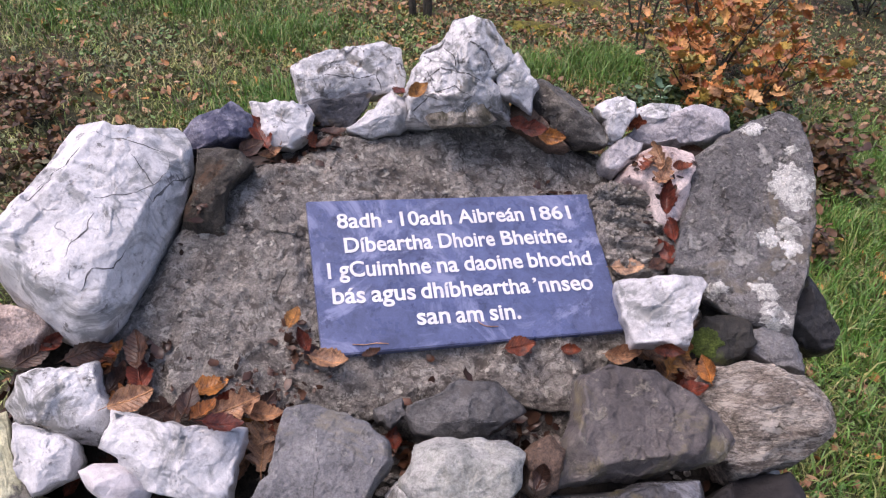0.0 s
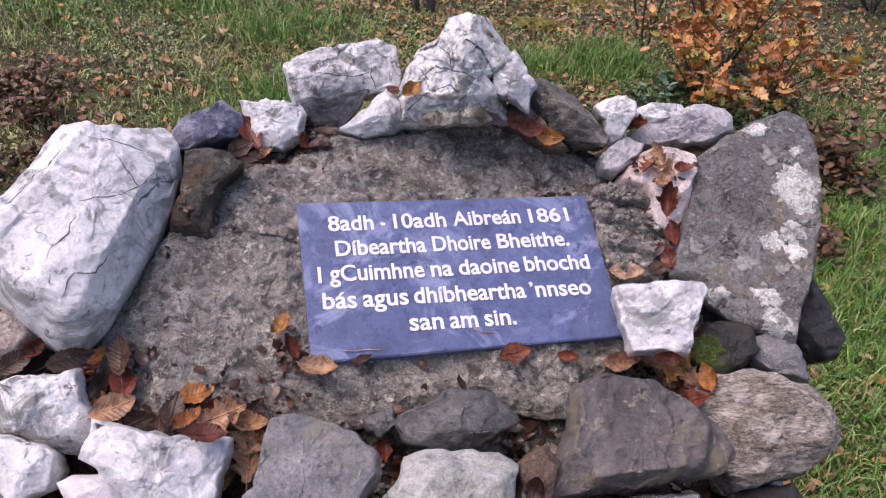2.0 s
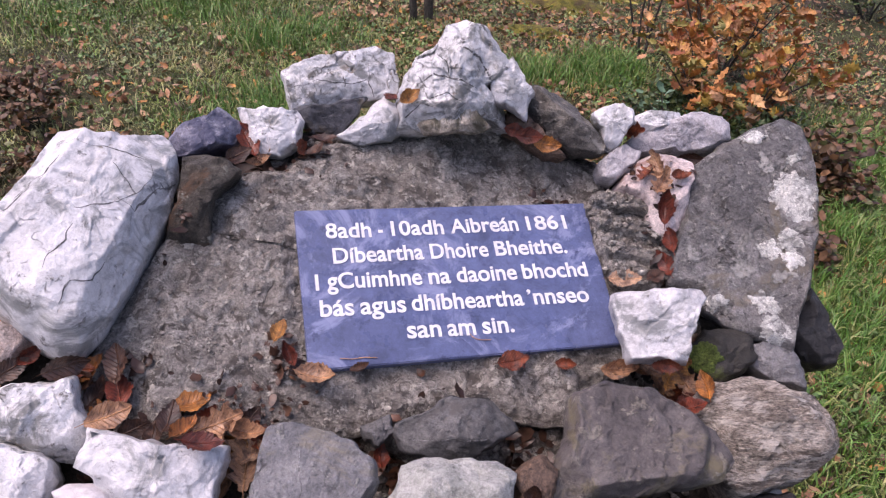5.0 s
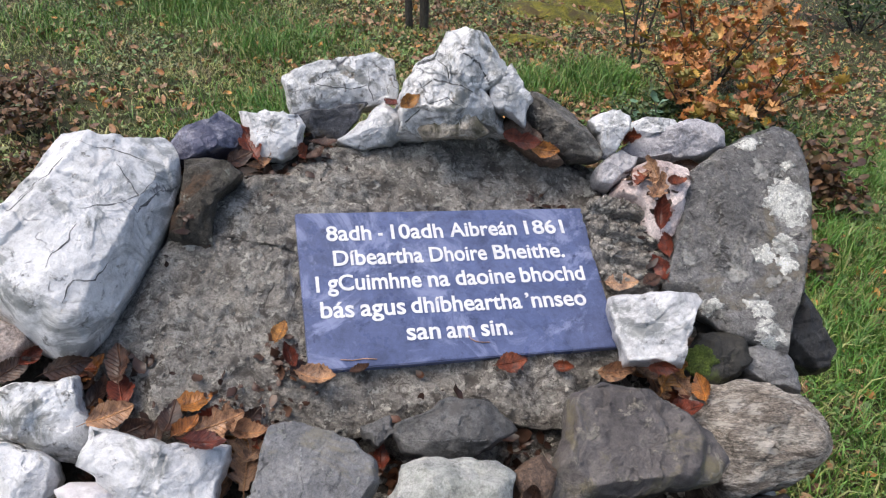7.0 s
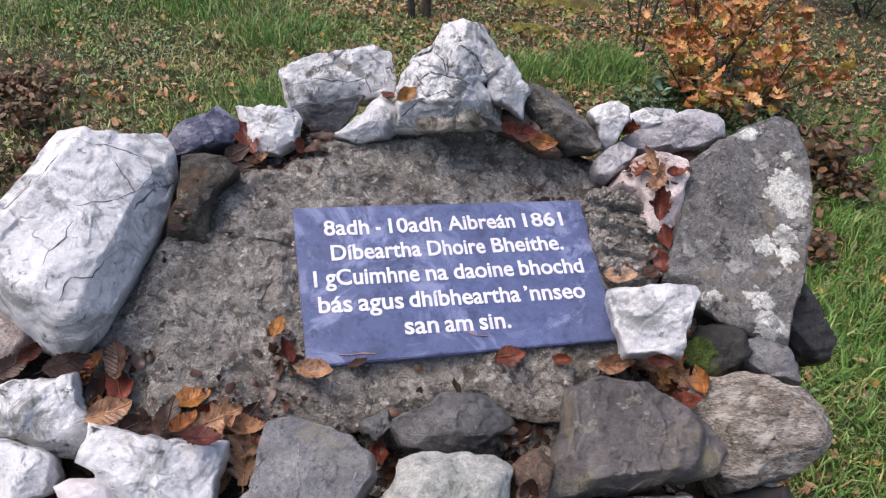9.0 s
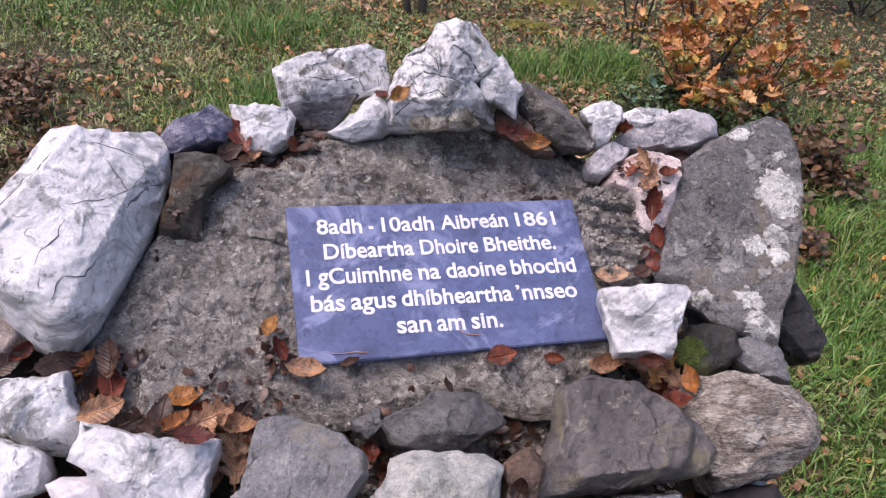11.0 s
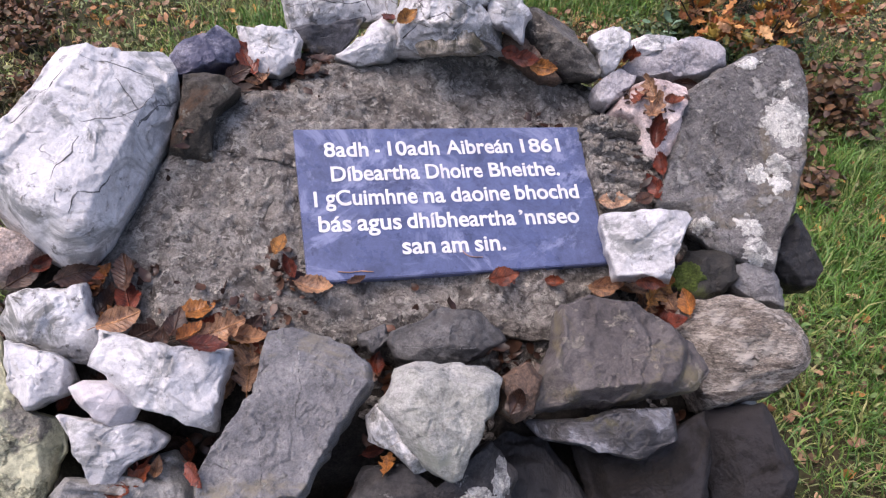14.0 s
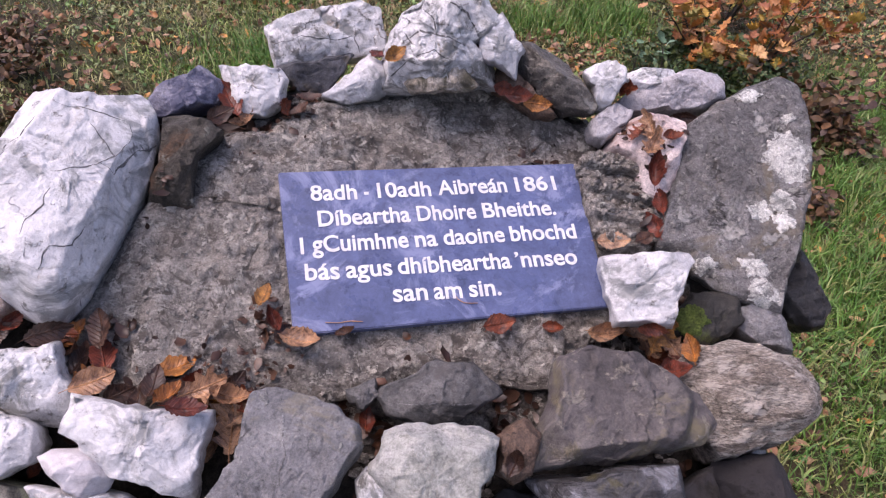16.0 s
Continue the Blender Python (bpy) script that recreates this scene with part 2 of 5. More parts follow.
MOSSGREEN = rock("green_moss", (0.05, 0.08, 0.012), (0.12, 0.17, 0.03), (0.22, 0.28, 0.06), 40, 0.6, rough=0.95, bump=1.0)
# a groove's shade, with its dirt, put into the colour of the crack ribbons
CLEFT = rock("cleft_shade_and_dirt", (0.05, 0.05, 0.05), (0.13, 0.13, 0.13), (0.34, 0.34, 0.34), 60, 0.5, rough=0.9)
CORE = rock("rubble_and_earth", (0.012, 0.010, 0.008), (0.034, 0.029, 0.024), (0.065, 0.055, 0.046), 16, 0.6, rough=0.9, bump=0.9)


def leaf_material(name, colours, rough=0.55):
    m, nt, bsdf, vec = start(name)
    info = nt.nodes.new("ShaderNodeObjectInfo")
    geo = nt.nodes.new("ShaderNodeNewGeometry")
    pick = maths(nt, "FRACT", maths(nt, "ADD", info.outputs["Random"], geo.outputs["Random Per Island"]))
    n = len(colours)
    col = ramp(nt, pick, [((i + 0.5) / n, c) for i, c in enumerate(colours)])
    blot = fractal(nt, vec, 60, 5, 0.7)
    col = mix_rgb(nt, col, ramp(nt, blot, ((0.35, 0.5), (0.5, 1.0), (0.7, 1.25))), 1.0, "MULTIPLY")
    nt.links.new(col, bsdf.inputs["Base Color"])
    bsdf.inputs["Roughness"].default_value = rough
    relief(nt, bsdf, blot, 0.3, 0.002)
    return m


def veined(m):
    """Adds a midrib, side veins and rot blotches to a leaf's material, along the leaf's own axes."""
    nt = m.node_tree
    bsdf = nt.nodes["Principled BSDF"]
    co = nt.nodes.new("ShaderNodeTexCoord").outputs["Object"]
    xyz = nt.nodes.new("ShaderNodeSeparateXYZ")
    nt.links.new(co, xyz.inputs[0])
    ax = maths(nt, "ABSOLUTE", xyz.outputs[0])
    side = maths(nt, "PINGPONG", maths(nt, "SUBTRACT", xyz.outputs[1], maths(nt, "MULTIPLY", ax, 0.9)), 0.055)
    line = maths(nt, "MAXIMUM", ramp(nt, ax, ((0.0, 1.0), (0.022, 0.0))), ramp(nt, side, ((0.0, 0.7), (0.012, 0.0))))
    old = bsdf.inputs["Base Color"].links[0].from_socket
    info = nt.nodes.new("ShaderNodeObjectInfo")
    add = nt.nodes.new("ShaderNodeVectorMath")
    nt.links.new(co, add.inputs[0])
    nt.links.new(info.outputs["Random"], add.inputs[1])
    rot = fractal(nt, add.outputs[0], 4.5, 5, 0.65, 0.4)
    col = mix_rgb(nt, old, ramp(nt, rot, ((0.34, (0.32, 0.26, 0.24)), (0.48, (0.95, 0.9, 0.88)), (0.66, (1.6, 1.55, 1.45)))), 1.0, "MULTIPLY")
    col = mix_rgb(nt, col, mix_rgb(nt, col, (1.7, 1.55, 1.3), 1.0, "MULTIPLY"), line)
    nt.links.new(col, bsdf.inputs["Base Color"])
    bsdf.inputs["Roughness"].default_value = 0.42
    relief(nt, bsdf, maths(nt, "ADD", line, maths(nt, "MULTIPLY", rot, 0.8)), 0.7, 0.0025)


BUSHLEAF = leaf_material("autumn_bush_leaf", [(0.229, 0.065, 0.017), (0.485, 0.186, 0.038), (0.351, 0.129, 0.030), (0.545, 0.273, 0.083), (0.194, 0.057, 0.019), (0.545, 0.304, 0.144), (0.509, 0.289, 0.038), (0.229, 0.200, 0.046)])
GROUNDLEAF = leaf_material("fallen_leaf_litter", [(0.137, 0.066, 0.033), (0.323, 0.166, 0.077), (0.224, 0.101, 0.050), (0.522, 0.321, 0.176), (0.111, 0.053, 0.031), (0.447, 0.285, 0.165), (0.298, 0.131, 0.050), (0.546, 0.261, 0.066)])
GREENLEAF = leaf_material("green_leaf", [(0.03, 0.07, 0.02), (0.05, 0.1, 0.03), (0.07, 0.12, 0.03), (0.035, 0.06, 0.025), (0.1, 0.13, 0.03)])
PALELEAF = leaf_material("pale_green_leaf", [(0.144, 0.264, 0.156), (0.192, 0.312, 0.204), (0.120, 0.216, 0.120)])
YELLOWLEAF = leaf_material("yellow_leaf", [(0.5, 0.4, 0.03), (0.55, 0.42, 0.05), (0.4, 0.36, 0.05)])
def drifting(m, dry, scale, low, high):
    """Lets a plant material drift towards a dry colour in patches over the ground."""
    nt = m.node_tree
    bsdf = nt.nodes["Principled BSDF"]
    co = nt.nodes.new("ShaderNodeTexCoord").outputs["Object"]
    f = ramp(nt, fractal(nt, co, scale, 5, 0.7, 0.5), ((low, 0.0), (high, 0.85)))
    old = bsdf.inputs["Base Color"].links[0].from_socket
    shade = fractal(nt, co, scale * 3.1, 4, 0.6)
    col = mix_rgb(nt, mix_rgb(nt, old, dry, f), ramp(nt, shade, ((0.35, 0.28), (0.48, 0.9), (0.66, 1.5))), 1.0, "MULTIPLY")
    nt.links.new(col, bsdf.inputs["Base Color"])


GRASS = leaf_material("grass_blade", [(0.094, 0.174, 0.028), (0.160, 0.254, 0.048), (0.241, 0.322, 0.075), (0.374, 0.347, 0.119), (0.108, 0.202, 0.031), (0.202, 0.281, 0.054), (0.455, 0.388, 0.172), (0.148, 0.227, 0.044)], 0.5)
TANLEAF = leaf_material("tan_dead_leaf", [(0.310, 0.180, 0.105), (0.260, 0.149, 0.087), (0.341, 0.217, 0.136)])
REDLEAF = leaf_material("red_brown_leaf", [(0.137, 0.030, 0.015), (0.089, 0.022, 0.014), (0.168, 0.042, 0.015)])
ORANGELEAF = leaf_material("orange_leaf", [(0.310, 0.130, 0.031), (0.260, 0.099, 0.025), (0.341, 0.167, 0.043)])
DARKLEAF = leaf_material("dark_rotting_leaf", [(0.048, 0.024, 0.016), (0.034, 0.016, 0.011), (0.072, 0.036, 0.022)], 0.4)
HERB = leaf_material("small_herb_leaf", [(0.07, 0.15, 0.035), (0.12, 0.22, 0.05), (0.17, 0.27, 0.08), (0.09, 0.17, 0.05), (0.22, 0.26, 0.09)], 0.5)
drifting(HERB, (0.24, 0.2, 0.09), 1.9, 0.48, 0.66)
drifting(GRASS, (0.30, 0.235, 0.13), 1.7, 0.46, 0.62)
for m in (TANLEAF, REDLEAF, ORANGELEAF, DARKLEAF):
    veined(m)
LUSH = leaf_material("lush_grass_blade", [(0.059, 0.162, 0.020), (0.099, 0.224, 0.031), (0.142, 0.279, 0.049), (0.074, 0.180, 0.025), (0.249, 0.269, 0.084)], 0.45)
BRACKEN = leaf_material("dead_bracken_leaf", [(0.05, 0.025, 0.015), (0.11, 0.055, 0.025), (0.16, 0.075, 0.03), (0.07, 0.05, 0.02), (0.2, 0.1, 0.045), (0.06, 0.07, 0.02)])
MOSS = rock("yellow_moss", (0.05, 0.05, 0.01), (0.13, 0.12, 0.015), (0.24, 0.2, 0.025), 7, 0.7, stain_or_sheen=((0.07, 0.045, 0.02), 5, 0.45), rough=0.95, bump=1.0)
BARK = rock("tree_bark", (0.02, 0.018, 0.015), (0.045, 0.04, 0.032), (0.09, 0.08, 0.06), 20, 0.5, rough=0.85, bump=0.9, stretch=(1, 1, 0.25))
SOIL = rock("mossy_turf", (0.022, 0.018, 0.008), (0.041, 0.041, 0.013), (0.058, 0.070, 0.017), 1.6, 0.6, stain_or_sheen=((0.06, 0.04, 0.022), 2.3, 0.44), rough=0.92, bump=1.0)
# the sky's reflection is put into the blue tones and the pale film patches
SLATE = rock("slate_plaque", (0.069, 0.087, 0.172), (0.092, 0.115, 0.224), (0.124, 0.152, 0.287), 5, 0.12, stain_or_sheen=((0.23, 0.26, 0.41), 9, 0.46), rough=0.34, bump=0.07,
             flecks=((0.035, 0.045, 0.10), 34, 0.36))
PAINT, _nt, _b, _v = start("white_lettering")
_nt.links.new(ramp(_nt, fractal(_nt, _v, 90, 5), ((0.35, (0.6, 0.6, 0.61)), (0.6, (0.76, 0.76, 0.77)))), _b.inputs["Base Color"])
_b.inputs["Roughness"].default_value = 0.55

# ---- building helpers ----
def shape(name, bm_or_data, material, parent=None, label="", smooth=True):
    if isinstance(bm_or_data, bmesh.types.BMesh):
        me = bpy.data.meshes.new(name)
        bm_or_data.to_mesh(me)
        bm_or_data.free()
    else:
        me = bpy.data.meshes.new(name)
        me.from_pydata(*bm_or_data)
    if smooth:
        me.polygons.foreach_set("use_smooth", [True] * len(me.polygons))
    me.materials.append(material)
    ob = new(name, me)
    if parent:
        ob.parent = parent
    return tagged(ob, label)


def part(name, bm, material, parent, label=""):
    return shape(name, bm, material, parent, label)


STONES = []


def stone(name, label, material, where, outline, up, down, cuts=(), edge=4.0, rough=1.0, category="stone", strata=False, fine=False, coarse=False):
    """One stone. outline: its profile in centimetres; it rises by up towards local z with a chamfer along each side (edge: the higher, the
    narrower), less beyond each cut (nx, ny, distance in cm, slope), and tapers by down behind."""
    pts = [Vector((x / 100, y / 100)) * (1.0 if fine else 1.05) for x, y in outline]
    size = max(p.length for p in pts)
    rnd = random.Random(len(STONES) * 17 + 3)
    off = Vector((rnd.uniform(-50, 50), rnd.uniform(-50, 50), rnd.uniform(-50, 50)))
    n = 360 if fine else 56 if coarse else max(96, min(230, int(size * 1400)))
    lean = (rnd.uniform(-0.1, 0.1), rnd.uniform(-0.1, 0.1)) if not fine else (0, 0)

    def reach(a):
        d, best = Vector((math.cos(a), math.sin(a))), 0.004
        for i, p in enumerate(pts):
            e = pts[(i + 1) % len(pts)] - p
            det = d.x * e.y - d.y * e.x
            if abs(det) > 1e-9:
                r, s = (p.x * e.y - p.y * e.x) / det, (p.x * d.y - p.y * d.x) / det
                if r > best and -1e-6 <= s <= 1 + 1e-6:
                    best = r
        return best

    ang = [2 * math.pi * i / n for i in range(n)]
    rad = [reach(a) for a in ang]
    # chips along the outline
    chip = 0.0 if fine else min(1.0, rough)
    for i, a in enumerate(ang):
        p = Vector((math.cos(a) * rad[i], math.sin(a) * rad[i], 0)) + off
        rad[i] += chip * (0.0035 * noise.noise(p * 55) - 0.006 * max(0.0, noise.noise(p * 26 + off) - 0.15) + 0.0015 * noise.noise(p * 140))
    m = 130 if fine else n // 4
    rings = [(1 - (1 - k / m) ** 1.2, None) for k in range(1, m + 1)]
    sides = 5 if coarse else 12
    for k in range(1, sides + 1):
        q = k / sides
        rings.append((1.0 - 0.16 * q * q, -down * q))
    rings.append((0.5, -down * 1.04))
    verts, faces = [], []
    bevel = (1.1 if fine else 0.8) / edge

    def cap(x, y, s):
        b = bevel * (1 + 0.5 * noise.noise(Vector((x, y, 0)) * (1.2 / size) + off))
        if not fine:
            b *= 0.45 + 1.3 * abs(noise.noise(Vector((x, y, 3)) * (2.6 / size) + off))
        h = up * min(1.0, ((1 - s) / b) ** 0.85) if s < 1 else 0.0
        h += min(1.0, (1 - s) * 3) * (lean[0] * x + lean[1] * y)
        for nx, ny, c, sl in cuts:
            over = nx * x + ny * y - c / 100
            if over > 0:
                h -= sl * over
        return max(h, -down * 0.6)

    # flat breaks in random directions give the faces of broken stone
    breaks = []
    for _ in range(0 if fine or edge > 8 else 9):
        a, tip = rnd.uniform(0, 6.283), rnd.uniform(0.25, 1.1)
        d = Vector((math.cos(a) * math.sin(tip), math.sin(a) * math.sin(tip), math.cos(tip)))
        far = max(d.x * p.x + d.y * p.y for p in pts) * 0.86
        breaks.append((d, (far + d.z * up * 0.8) * rnd.uniform(0.72, 0.95)))

    def facets(q, cells, amp):
        """The flat tilted splits of broken stone, each cell its own plane."""
        p = q * cells + off
        c = noise.voronoi(p)[1][0]
        d = noise.noise_vector(c * 3.7)
        return amp * ((p - c).dot(d) * 1.3 + d.x)

    def place(x, y, z, amp):
        p = Vector((x, y, z))
        q = p + noise.noise_vector(p * 22 + off) * 0.006
        v = noise.noise_vector(q * (2.0 / size) + off) * (0.022 * size * amp)
        if z > 0 and breaks:
            over = max((q.dot(d) - c) / max(d.z, 0.5) for d, c in breaks)
            v.z -= max(0.0, min(over * 0.9, z * 0.7))
        step = noise.noise(q * 17 + off) + 0.5 * noise.noise(q * 41 + off)
        v.z += (0.0045 if fine else 0.0022) * rough * (1 if fine else min(1, size * 9)) * math.tanh(3.5 * step)
        if fine:
            v.z += facets(q, 34, 0.0022) + facets(q + v, 110, 0.0018) - 0.0045
        elif not coarse:
            v.z += rough * (facets(q + noise.noise_vector(p * 48 + off) * 0.004, 1.9 / size, 0.045 * size * min(1.0, up / 0.04)) * (z > -0.5 * down) + facets(q, 5.5 / size, 0.020 * size) + facets(q, 75, 0.0017))
        v += noise.noise_vector(p * 60 + off) * (0.0024 if fine else 0.0010) * rough
        v += noise.noise_vector(p * 130 + off) * (0.0016 if fine else 0.0005) * rough
        v.z += abs(noise.noise(p * 260 + off)) * 0.0016 * rough
        return p + v

    lump = 0.12 if fine else rough
    verts.append(place(0, 0, cap(0, 0, 0), lump))
    for s, z in rings:
        for a, r in zip(ang, rad):
            x, y = math.cos(a) * r * s, math.sin(a) * r * s
            if z is None:
                zz = cap(x, y, s)
                if strata:
                    zz -= 0.012 * (0.5 + 0.5 * math.tanh(9 * math.sin(y * 150 + 1.5 * noise.noise(Vector((x * 9, y * 9, 0))))))
            else:
                zz = z + min(0.0, cap(x, y, 1)) * (1 + z / down)
            verts.append(place(x, y, zz, lump))
    verts.append(Vector((0, 0, -down * 1.05)))
    for i in range(n):
        faces.append((0, 1 + i, 1 + (i + 1) % n))
    for k in range(len(rings) - 1):
        a, b = 1 + k * n, 1 + (k + 1) * n
        for i in range(n):
            j = (i + 1) % n
            faces.append((a + i, b + i, b + j, a + j))
    last = 1 + (len(rings) - 1) * n
    for i in range(n):
        faces.append((last + i, len(verts) - 1, last + (i + 1) % n))
    ob = shape(name, ([tuple(v) for v in verts], [], faces), material)
    ob.matrix_world = where
    STONES.append(ob)
    return tagged(ob, label, category, "stones of the cairn" if category == "stone" else "")


def on_stone(ob, x, y, lift):
    hit, place, _, _ = ob.ray_cast(Vector((x, y, 0.4)), Vector((0, 0, -1)))
    return Vector((x, y, place.z + lift)) if hit else None


def crack(ob, width, path, material):
    """A dark ribbon laid over a stone that paints a cleft's shade and dirt, along points given in centimetres of its
    profile.
    """
    pts = [Vector((x / 100, y / 100)) for x, y in path]
    line = []
    for a, b in zip(pts, pts[1:]):
        k = max(3, int((b - a).length / 0.003))
        line += [a + (b - a) * i / k for i in range(k)]
    line.append(pts[-1])
    verts, faces = [], []
    for i, p in enumerate(line):
        d = (line[min(i + 1, len(line) - 1)] - line[max(i - 1, 0)]).normalized()
        side = Vector((-d.y, d.x))
        q = i / (len(line) - 1)
        w = width * 0.6 * max(0.06, 0.7 + 1.3 * noise.noise(Vector((p.x * 28, p.y * 28, 5)))) * (0.25 + math.sin(q * math.pi) ** 0.6) * (0.7 + 0.9 * abs(noise.noise(Vector((p.x * 120, p.y * 120, 7)))))
        p = p + side * 0.004 * noise.noise(Vector((p.x * 60, p.y * 60, 2)))
        row = [on_stone(ob, *(p + side * w * s), lift) for s, lift in ((-0.5, 0.0002), (0, 0.0006), (0.5, 0.0002))]
        if None in row:
            continue
        verts += row
    for i in range(len(verts) // 3 - 1):
        a, b = i * 3, i * 3 + 3
        faces += [(a, a + 1, b + 1, b), (a + 1, a + 2, b + 2, b + 1)]
    shape("crack", ([tuple(v) for v in verts], [], faces), material, ob, "dark crack, its shade and dirt painted on a ribbon")


def patch(ob, name, x, y, rx, ry, material, seed, label):
    """A crust of lichen or moss that lies on a stone, with a frayed outline."""
    verts, faces, n, m = [], [], 96, 18
    rx, ry = rx * 1.12, ry * 1.12
    for k in range(m + 1):
        for i in range(n):
            a = 2 * math.pi * i / n
            c, s = math.cos(a), math.sin(a)
            f = 0.8 + 0.42 * noise.noise(Vector((c * 1.3 + seed, s * 1.3, 1))) + 0.24 * noise.noise(Vector((c * 3, s * 4 + seed, 3))) + 0.12 * noise.noise(Vector((c * 7, s * 7, seed))) + 0.05 * noise.noise(Vector((c * 22, s * 22, seed)))
            r = f * (k + 0.05) / m
            px, py = x / 100 + rx / 100 * c * r, y / 100 + ry / 100 * s * r
            thick = 0.0032 * (1 - (k / m) ** 6) - 0.001 * (k == m) + 0.0009 * noise.noise(Vector((px * 300, py * 300, seed)))
            verts.append(on_stone(ob, px, py, thick) or (verts[-n] if k else Vector((px, py, 0))))
    for k in range(m):
        for i in range(n):
            j = (i + 1) % n
            faces.append((k * n + i, (k + 1) * n + i, (k + 1) * n + j, k * n + j))
    shape(name, ([tuple(v) for v in verts], [], faces), material, ob, label)


def bed(x, y):
    """Height of the sloping bed of the plaque."""
    return 1.155 - 0.267 * (x + 0.144) + 0.53 * (y - 0.842)


def ground_z(x, y):
    far = 1 / (1 + (math.hypot(x, y - 3) / 9) ** 4)
    return (-0.08 * x + 0.04 * y) * far + 0.035 * noise.noise(Vector((x * 0.9, y * 0.9, 3.3))) + 0.015 * noise.noise(Vector((x * 3.1, y * 3.1, 1.3)))


# ---- ground ----
def build_ground():
    xs = sorted({round(s * (0.09 * i + 0.00007 * i ** 3.5), 3) for i in range(0, 70) for s in (-1, 1)})
    verts = [(x, y + 3.0, ground_z(x, y + 3.0)) for y in xs for x in xs]
    w = len(xs)
    faces = [(j * w + i, j * w + i + 1, (j + 1) * w + i + 1, (j + 1) * w + i) for j in range(w - 1) for i in range(w - 1)]
    tagged(shape("ground", (verts, [], faces), SOIL), "mossy turf with autumn leaf litter around the cairn", "ground", kind="structure")


build_ground()


# ---- the cairn's fill and the stones round its sides ----
def build_core():
    plan = [(-0.46, 0.56), (-0.3, 0.48), (-0.05, 0.53), (0.12, 0.55), (0.33, 0.57), (0.5, 0.7), (0.57, 0.95), (0.5, 1.06), (0.3, 1.06), (0.05, 1.05), (-0.2, 1.03), (-0.38, 0.93), (-0.46, 0.76)]
    ring = []
    for i, (x, y) in enumerate(plan):
        x2, y2 = plan[(i + 1) % len(plan)]
        for k in range(8):
            ring.append((x + (x2 - x) * k / 8, y + (y2 - y) * k / 8))
    n = len(ring)
    verts, faces = [], []
    for k in range(26):
        q = k / 25
        for x, y in ring:
            if k < 8:
                s = (k + 0.2) / 8
                px, py = 0.06 + (x - 0.06) * s, 0.8 + (y - 0.8) * s
                pz = bed(px, py) - 0.058
            else:
                d = (k - 7) / 18
                px, py = 0.06 + (x - 0.06) * (1 + 0.16 * d), 0.8 + (y - 0.8) * (1 + 0.05 * d)
                top = bed(x, y) - 0.058
                pz = top + (ground_z(px, py) - 0.05 - top) * d
            v = noise.noise_vector(Vector((px, py, pz)) * 14) * 0.022
            verts.append((px + v.x, py + v.y, pz + v.z))
    for k in range(25):
        for i in range(n):
            j = (i + 1) % n
            faces.append((k * n + i, (k + 1) * n + i, (k + 1) * n + j, k * n + j))
    faces.append(tuple(reversed(range(n))))
    tagged(shape("cairn_fill", (verts, [], faces), CORE), "dark earth and rubble fill of the stone cairn", "cairn")


build_core()

# ---- the stones of the cairn ----
ob = stone("quartz_boulder", "large white quartz boulder with dark cracks", QUARTZ, pose(-0.365, 0.733, 1.192, 26, 27, 13),
      [(-8, 2), (-9.5, -3.5), (-9.5, -7), (-6.5, -9.2), (-3, -11.8), (0.5, -13.4), (4, -14.3), (6, -10), (7, -5), (8.5, 3.5), (8.5, 7), (8.5, 10), (7, 13), (4.5, 14.5), (0, 12.5), (-4, 11.5), (-6.5, 11)], 0.035, 0.14, cuts=[(0.99, -0.14, 3.6, 1.1), (-0.32, -0.95, 10.8, 0.8), (-0.98, 0.21, 7.8, 0.5)], edge=6, rough=0.7)
crack(ob, 0.0035, [(0.5, 7), (2, 6), (4, 4), (2.5, 2), (0.5, 0.5), (-1.5, -0.5)], CLEFT)
crack(ob, 0.0045, [(8, 9), (5.5, 5.5), (4.5, 2), (2, 2.5)], CLEFT)
crack(ob, 0.0055, [(-1, -2.5), (-1, -4.5), (-2, -6.5), (-2, -8.5)], CLEFT)
crack(ob, 0.004, [(3.5, -5.5), (3, -8), (1, -9), (0.5, -11.5)], CLEFT)
crack(ob, 0.003, [(-5, 6), (-5.5, 3), (-6.5, 2), (-7.5, -0.5)], CLEFT)
crack(ob, 0.004, [(-6.5, 2), (-7, -0.5), (-8, -2.5)], CLEFT)
crack(ob, 0.002, [(-5, 8), (-0.5, 9), (4, 9)], CLEFT)
crack(ob, 0.0025, [(4, 4), (5, 6.5), (4.5, 9)], CLEFT)
stone("brown_stone", "brown weathered stone wedged beside the quartz boulder", BROWN, pose(-0.265, 0.824, 1.176, 47, 12, 13),
      [(-2.4, 2.4), (-2.6, -0.5), (-3.3, -2.8), (-3.3, -5.2), (-0.9, -6.2), (1.6, -7.2), (2.2, -5.8), (1.6, -1.6), (2.0, 0.5), (3.5, 2.7), (4.7, 4.4), (2.9, 5.5), (0.1, 6.1), (-2.7, 5.4)], 0.035, 0.08, cuts=[(0.55, -0.84, 1.8, 0.6)])
stone("blue_stone", "blue-grey rounded stone at the cairn's upper edge", BLUE, pose(-0.283, 0.926, 1.218, 51, 11, 14),
      [(-4.5, -3.2), (-2.5, -3.5), (-0.0, -2.4), (3.2, -1.4), (4.6, -0.1), (4.6, 1.8), (2.7, 3.5), (1.4, 4.1), (-0.1, 2.1), (-2.0, 1.7), (-4.1, 0.3), (-4.9, -1.9)], 0.04, 0.1)
